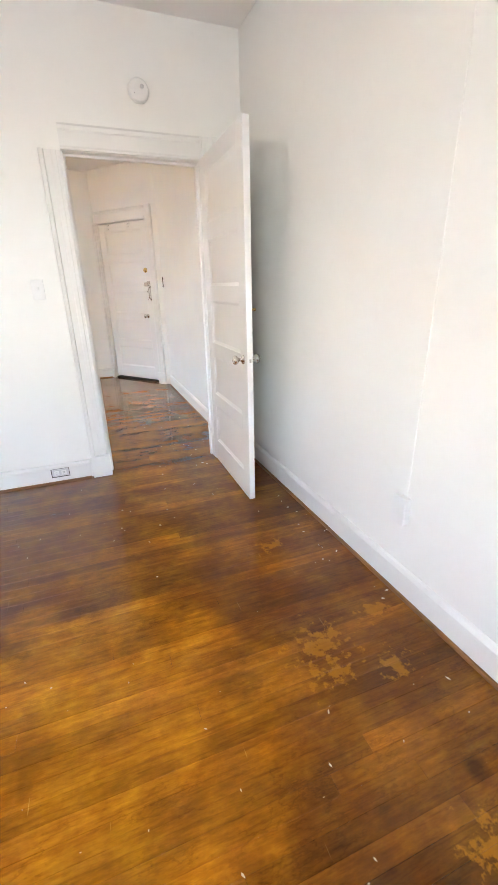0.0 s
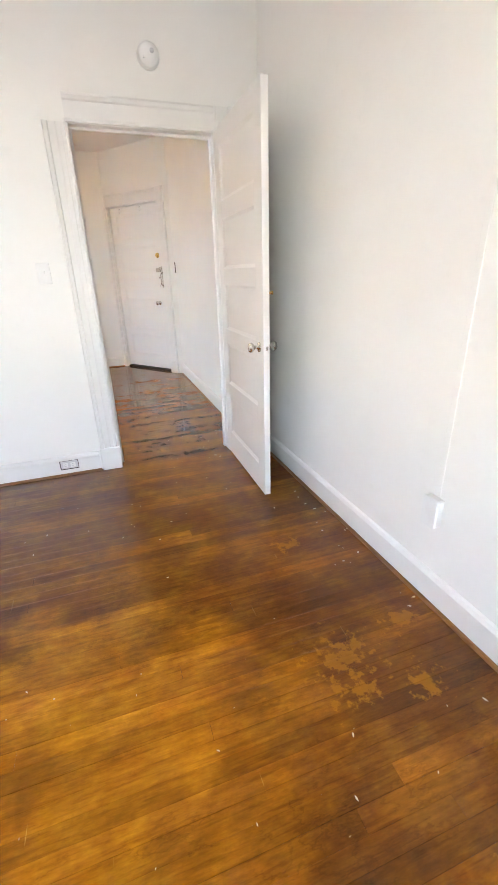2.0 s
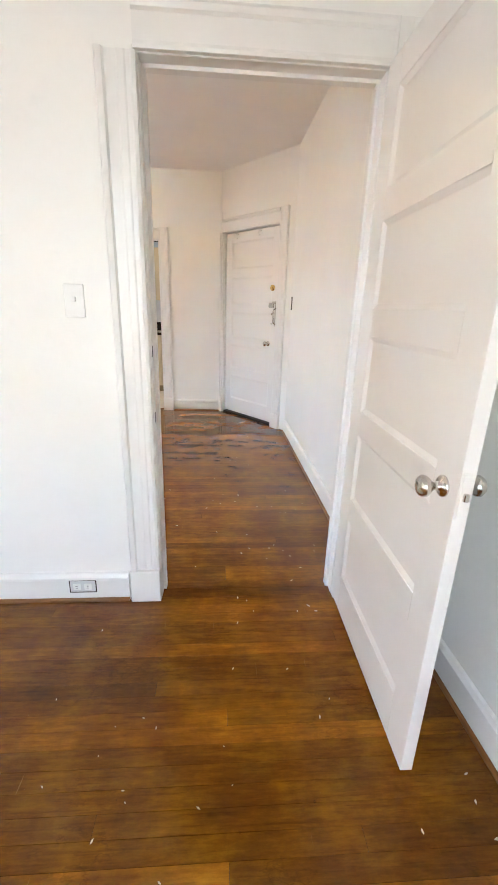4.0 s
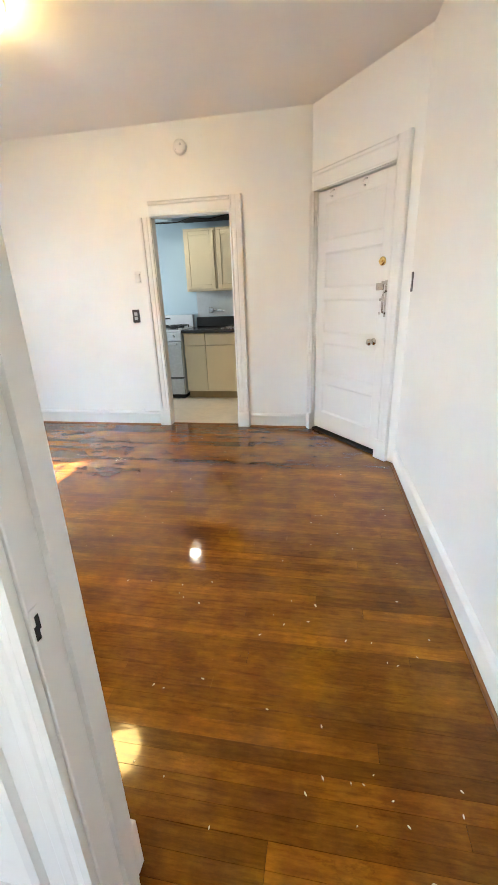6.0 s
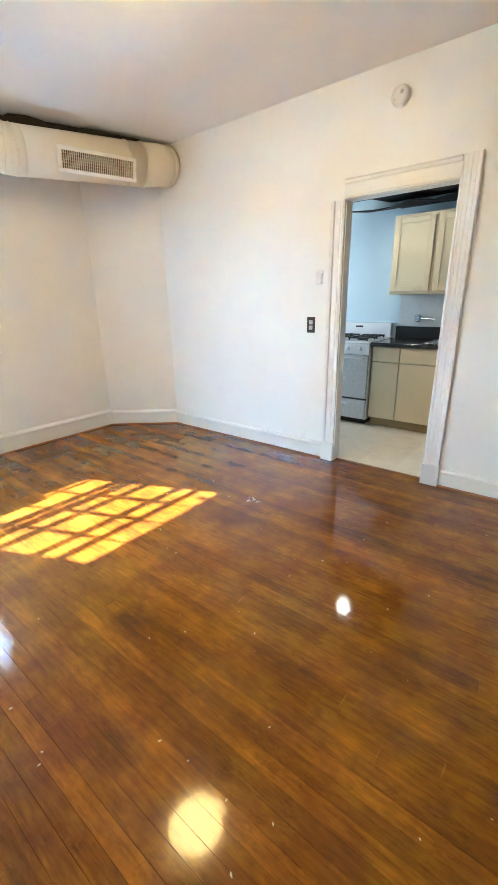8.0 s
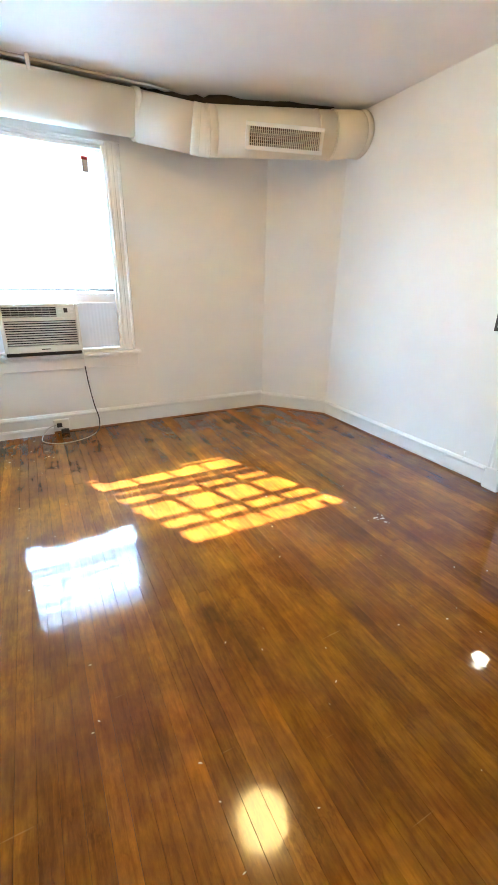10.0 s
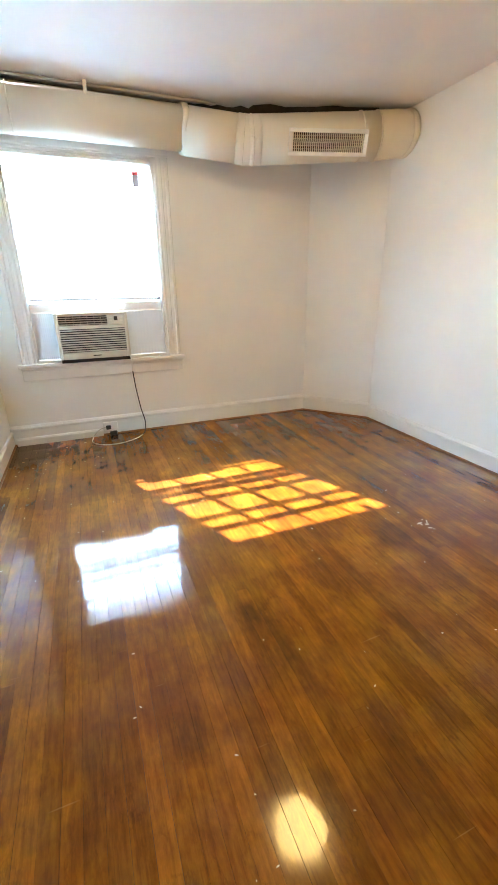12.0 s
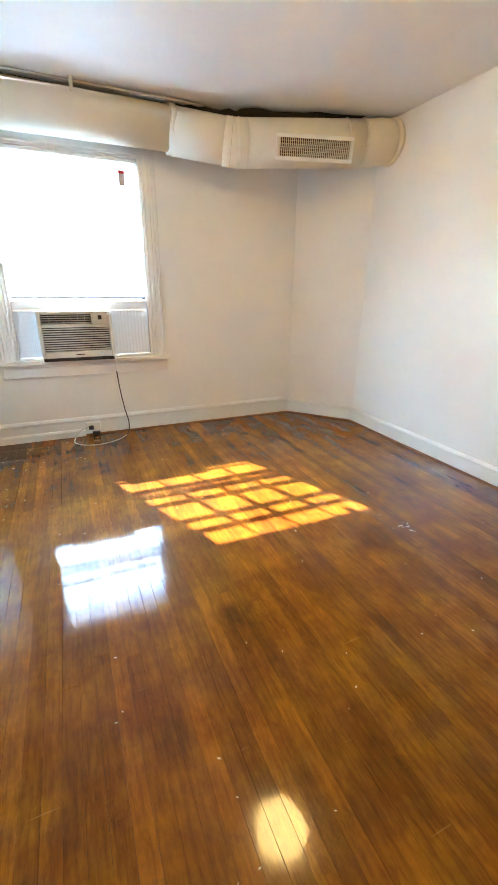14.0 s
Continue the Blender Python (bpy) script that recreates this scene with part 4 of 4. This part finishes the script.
def base_unit(x0, wide, drawer=True):
    u = thing("base_cabinet", pose(x0, CABF, 0), "cream painted kitchen base cabinet below the black worktop", "cabinet", "kitchen base cabinets")
    d = WALLF - CABF
    part("body", boxes(((0.001, 0.02, 0.10), (wide - 0.001, d, 0.865)), bevel=0.002), M_CAB, u)
    part("toe_kick", boxes(((0.001, 0.07, 0), (wide - 0.001, 0.09, 0.10))), plain("toe_brown", (0.32, 0.24, 0.12), 0.5), u)
    part("drawer_front", boxes(((0.004, 0.0, 0.712), (wide - 0.004, 0.019, 0.86)), bevel=0.003), M_CAB, u)
    part("door", boxes(((0.004, 0.0, 0.11), (wide - 0.004, 0.019, 0.705)), bevel=0.003), M_CAB, u)
    return u


for x, wide in ((-1.45, 0.29), (-1.16, 0.47), (-0.69, 0.47), (-0.22, 0.45)):
    base_unit(x, wide)
wt = thing("worktop", pose(-1.47, CABF - 0.03, 0.867), "black laminate kitchen worktop with raised back edge", "worktop")
part("top", boxes(((0, 0, 0), (0.52, WALLF - CABF + 0.03, 0.036)), ((0.52, 0, 0), (0.98, 0.09, 0.036)), ((0.52, 0.49, 0), (0.98, WALLF - CABF + 0.03, 0.036)), ((0.98, 0, 0), (1.72, WALLF - CABF + 0.03, 0.036)), bevel=0.003), M_TOP, wt)
part("upstand", boxes(((0.04, 0.60, 0.036), (1.72, 0.626, 0.165)), bevel=0.004), M_TOP, wt)
sk = thing("sink", pose(-0.95, CABF + 0.06, 0.905), "stainless steel kitchen sink set in the worktop", "sink")
part("rim", boxes(((-0.02, -0.02, 0), (0.48, 0.01, 0.006)), ((-0.02, 0.39, 0), (0.48, 0.42, 0.006)), ((-0.02, 0.01, 0), (0.01, 0.39, 0.006)), ((0.45, 0.01, 0), (0.48, 0.39, 0.006)), bevel=0.002), M_STEEL, sk)
part("bowl", boxes(((0.004, 0.004, -0.15), (0.01, 0.396, 0)), ((0.45, 0.004, -0.15), (0.456, 0.396, 0)), ((0.01, 0.004, -0.15), (0.45, 0.01, 0)), ((0.01, 0.39, -0.15), (0.45, 0.396, 0)), ((0.004, 0.004, -0.156), (0.456, 0.396, -0.15))), M_STEEL, sk)


def wall_unit(x0, wide):
    u = thing("wall_cabinet", pose(x0, 5.06, 1.365), "cream painted kitchen wall cabinet with framed door", "cabinet", "kitchen wall cabinets")
    h, d = 0.735, WALLF - 5.06
    part("body", boxes(((0.001, 0.02, 0), (wide - 0.001, d, h)), bevel=0.002), M_CAB, u)
    part("door", boxes(((0.02, 0.008, 0.03), (wide - 0.02, 0.019, h - 0.03))), M_CAB, u)
    part("door_frame", boxes(((0.02, 0, 0.03), (0.07, 0.018, h - 0.03)), ((wide - 0.07, 0, 0.03), (wide - 0.02, 0.018, h - 0.03)), ((0.07, 0, 0.03), (wide - 0.07, 0.018, 0.08)), ((0.07, 0, h - 0.08), (wide - 0.07, 0.018, h - 0.03)), bevel=0.003), M_CAB, u)
    return u


for x in (-1.435, -1.02, -0.605, -0.19):
    wall_unit(x, 0.415)
tagged(part("backsplash", boxes(((-1.41, WALLF - 0.006, 1.035), (0.22, WALLF + 0.001, 1.363))), plain("splash_tile", (0.66, 0.67, 0.68), 0.3)), "white backsplash panel above the worktop", "backsplash", kind="structure")
fc = thing("kitchen_tap", pose(-1.20, WALLF - 0.006, 1.12), "wall-mounted chrome kitchen tap above the worktop", "tap")
part("escutcheon", lathe([(0.024, 0), (0.024, -0.008), (0.014, -0.012)], 18, "Y"), M_STEEL, fc)
part("valve", boxes(((-0.032, -0.06, -0.035), (0.032, -0.012, 0.04)), bevel=0.008), M_STEEL, fc)
part("spout", tube(bez([(0.02, -0.03, 0.0), (0.06, -0.05, 0.002), (0.16, -0.09, 0.0), (0.20, -0.11, -0.012)]), 0.008, 8), M_STEEL, fc)


def stove(at):
    s = thing("stove", at, "white enamelled gas stove with black pan grates", "stove")
    W, D = 0.62, 0.62
    part("body", boxes(((0, 0.03, 0.06), (W, D, 0.885)), bevel=0.006), M_ENAMEL, s)
    part("base", boxes(((0.03, 0.07, 0), (W - 0.03, D - 0.03, 0.06))), M_DARK, s)
    part("cooktop", boxes(((-0.004, 0.0, 0.885), (W + 0.004, D, 0.91)), bevel=0.006, segments=2), M_ENAMEL, s)
    part("control_panel", boxes(((0, -0.004, 0.775), (W, 0.03, 0.884)), bevel=0.006), M_ENAMEL, s)
    for k in range(4):
        part("knob", lathe([(0.02, 0), (0.019, -0.018), (0.012, -0.024)], 16, "Y"), M_ENAMEL, s, at=Matrix.Translation((0.10 + 0.14 * k, -0.004, 0.83)))
    grey = plain("oven_grey", (0.54, 0.55, 0.57), 0.25, dirt=0.02, relief=0.0)
    od = part("oven_door", boxes(((0.008, 0.0, 0.30), (W - 0.008, 0.03, 0.765)), bevel=0.006), grey, s, "grey-white oven door")
    part("handle", tube([(0.06, -0.002, 0.735), (0.065, -0.035, 0.735), (W - 0.065, -0.035, 0.735), (W - 0.06, -0.002, 0.735)], 0.009, 10), M_ENAMEL, od)
    part("gap", boxes(((0.006, 0.010, 0.282), (W - 0.006, 0.0295, 0.298))), M_BLACKP, s)
    bd = part("broiler_drawer", boxes(((0.008, 0.0, 0.07), (W - 0.008, 0.03, 0.28)), bevel=0.006), grey, s, "grey-white broiler drawer")
    part("handle", boxes(((0.20, -0.018, 0.225), (0.42, 0.0, 0.243)), bevel=0.004), M_ENAMEL, bd)
    bg = part("backguard", boxes(((0, D - 0.06, 0.91), (W, D, 1.07)), bevel=0.008, segments=2), M_ENAMEL, s)
    part("badge", boxes(((W - 0.42, D - 0.062, 1.015), (W - 0.33, D - 0.0595, 1.035))), M_BLACKP, bg)
    for bx in (0.16, 0.46):
        for by in (0.16, 0.42):
            burner = part("burner", lathe([(0.045, 0.91), (0.045, 0.922), (0.03, 0.928)], 18), M_BLACKP, s, at=Matrix.Translation((bx, by, 0)))
            bars = []
            for a in (-0.10, 0.10):
                bars.append(((bx + a - 0.006, by - 0.11, 0.932), (bx + a + 0.006, by + 0.11, 0.944)))
                bars.append(((bx - 0.11, by + a - 0.006, 0.932), (bx + 0.11, by + a + 0.006, 0.944)))
            bars += [((bx - 0.006, by - 0.11, 0.936), (bx + 0.006, by + 0.11, 0.948)), ((bx - 0.11, by - 0.006, 0.937), (bx + 0.11, by + 0.006, 0.949))]
            bars += [((bx + a - 0.006, by + b - 0.006, 0.909), (bx + a + 0.006, by + b + 0.006, 0.933)) for a in (-0.1, 0.1) for b in (-0.1, 0.1)]
            part("pan_grate", boxes(*bars), M_BLACKP, s)
    return s


stove(pose(-2.09, 4.765, 0))

# ---- floors ----
kf = tagged(part("floor_kitchen", boxes(((-2.9, KY0 - 0.035, -0.04), (1.2, KY1, -0.003))), M_DARK), "cream kitchen floor of large vinyl tiles", "floor", kind="structure")
tile = None
for i in range(12):
    for j in range(6):
        if tile is None:
            bm = boxes(((0.0002, 0.0002, -0.003), (0.3046, 0.3046, 0.002)), bevel=0.0004)
            first = part("tile", bm, M_VINYL, kf, at=Matrix.Translation((-2.9, KY0 - 0.03, 0)))
            tile = first.data
        else:
            ob = new("tile", tile)
            ob.parent = kf
            ob.matrix_basis = Matrix.Translation((-2.9 + 0.3048 * i, KY0 - 0.03 + 0.3048 * j, 0))
tagged(part("threshold_strip", boxes(((-1.258, YK + 0.045, 0.0), (-0.518, YK + 0.068, 0.005)), bevel=0.002), M_SHOE), "brown wooden strip at the kitchen doorway", "threshold", kind="structure")

BOARD = 0.057
boards = {}


def board(length):
    key = round(length / 0.05)
    if key not in boards:
        L, b, e = key * 0.05 - 0.0005, BOARD - 0.0005, 0.0003
        bm = bmesh.new()
        rows = [[(0, 0, -0.02), (L, 0, -0.02), (L, b, -0.02), (0, b, -0.02)], [(0, 0, -0.0006), (L, 0, -0.0006), (L, b, -0.0006), (0, b, -0.0006)], [(e, e, 0), (L - e, e, 0), (L - e, b - e, 0), (e, b - e, 0)]]
        v = [[bm.verts.new(c) for c in r] for r in rows]
        for a, c in zip(v, v[1:]):
            for i in range(4):
                bm.faces.new((a[i], a[(i + 1) % 4], c[(i + 1) % 4], c[i]))
        bm.faces.new(v[2])
        me = bpy.data.meshes.new("board")
        bmesh.ops.recalc_face_normals(bm, faces=bm.faces[:])
        bm.to_mesh(me)
        bm.free()
        me.materials.append(M_FLOOR)
        boards[key] = me
    return boards[key], key * 0.05


def lay(name, y0, y1, label, seed):
    fl = tagged(new(name), label, "floor", kind="structure")
    rng = random.Random(seed)
    y = y0
    while y < y1 - 0.01:
        x, end, first = -3.90, 1.25, rng.uniform(0.5, 3.0)
        while x < end - 0.01:
            L = min(first if first else rng.choice((1.8, 2.4, 2.7, 3.0, 3.6)), end - x)
            first = 0
            if end - x - L < 0.5:
                L = end - x
            me, L = board(L)
            ob = new("board", me)
            ob.parent = fl
            ob.matrix_basis = pose(x, y + rng.uniform(-0.0002, 0.0002), rng.uniform(-0.0002, 0.0), rng.uniform(-0.01, 0.01), 0, 0)
            x += L
        y += BOARD


SEAM = 0.065
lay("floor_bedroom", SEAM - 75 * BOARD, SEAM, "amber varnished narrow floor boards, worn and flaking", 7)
lay("floor_living_room", SEAM + 0.001, YK + 0.055, "glossy amber varnished narrow floor boards with stains", 8)


def chips(name, spots, label, mat):
    """Tiny flat chips scattered on the floor, one mesh."""
    rg = random.Random(21)
    verts, faces = [], []
    for x0, x1, y0, y1, count, size in spots:
        for _ in range(count):
            cx, cy, s, a = rg.uniform(x0, x1), rg.uniform(y0, y1), size * rg.uniform(0.4, 1.3), rg.uniform(0, math.pi)
            n, k = rg.choice((4, 5)), len(verts)
            ring = [(math.cos(a) * s * rg.uniform(0.6, 1) * math.cos(q) * 1.7 - math.sin(a) * s * 0.6 * math.sin(q), math.sin(a) * s * 1.7 * math.cos(q) + math.cos(a) * s * 0.6 * math.sin(q)) for q in (2 * math.pi * i / n for i in range(n))]
            verts += [(cx + u, cy + v, 0.0002) for u, v in ring] + [(cx + u * 0.85, cy + v * 0.85, 0.0018) for u, v in ring]
            faces += [(k + i, k + (i + 1) % n, k + n + (i + 1) % n, k + n + i) for i in range(n)] + [tuple(k + n + i for i in range(n))]
    me = bpy.data.meshes.new(name)
    me.from_pydata(verts, [], faces)
    me.materials.append(mat)
    return tagged(new(name, me), label, "debris", kind="stuff")


M_CHIP = plain("pale_chips", (0.62, 0.50, 0.32), 0.6)
chips("floor_debris", ((-3.6, 0.85, 0.3, 3.5, 130, 0.0035), (-0.3, 0.8, -0.3, 1.2, 36, 0.0055), (-1.0, 1.0, -2.7, -0.4, 60, 0.004), (-1.42, -1.30, 2.60, 2.67, 9, 0.009), (-3.75, -3.0, 0.2, 0.9, 40, 0.006), (0.9, 1.08, -2.5, -0.6, 18, 0.006)), "small pale chips and grit on the floor boards", M_CHIP)
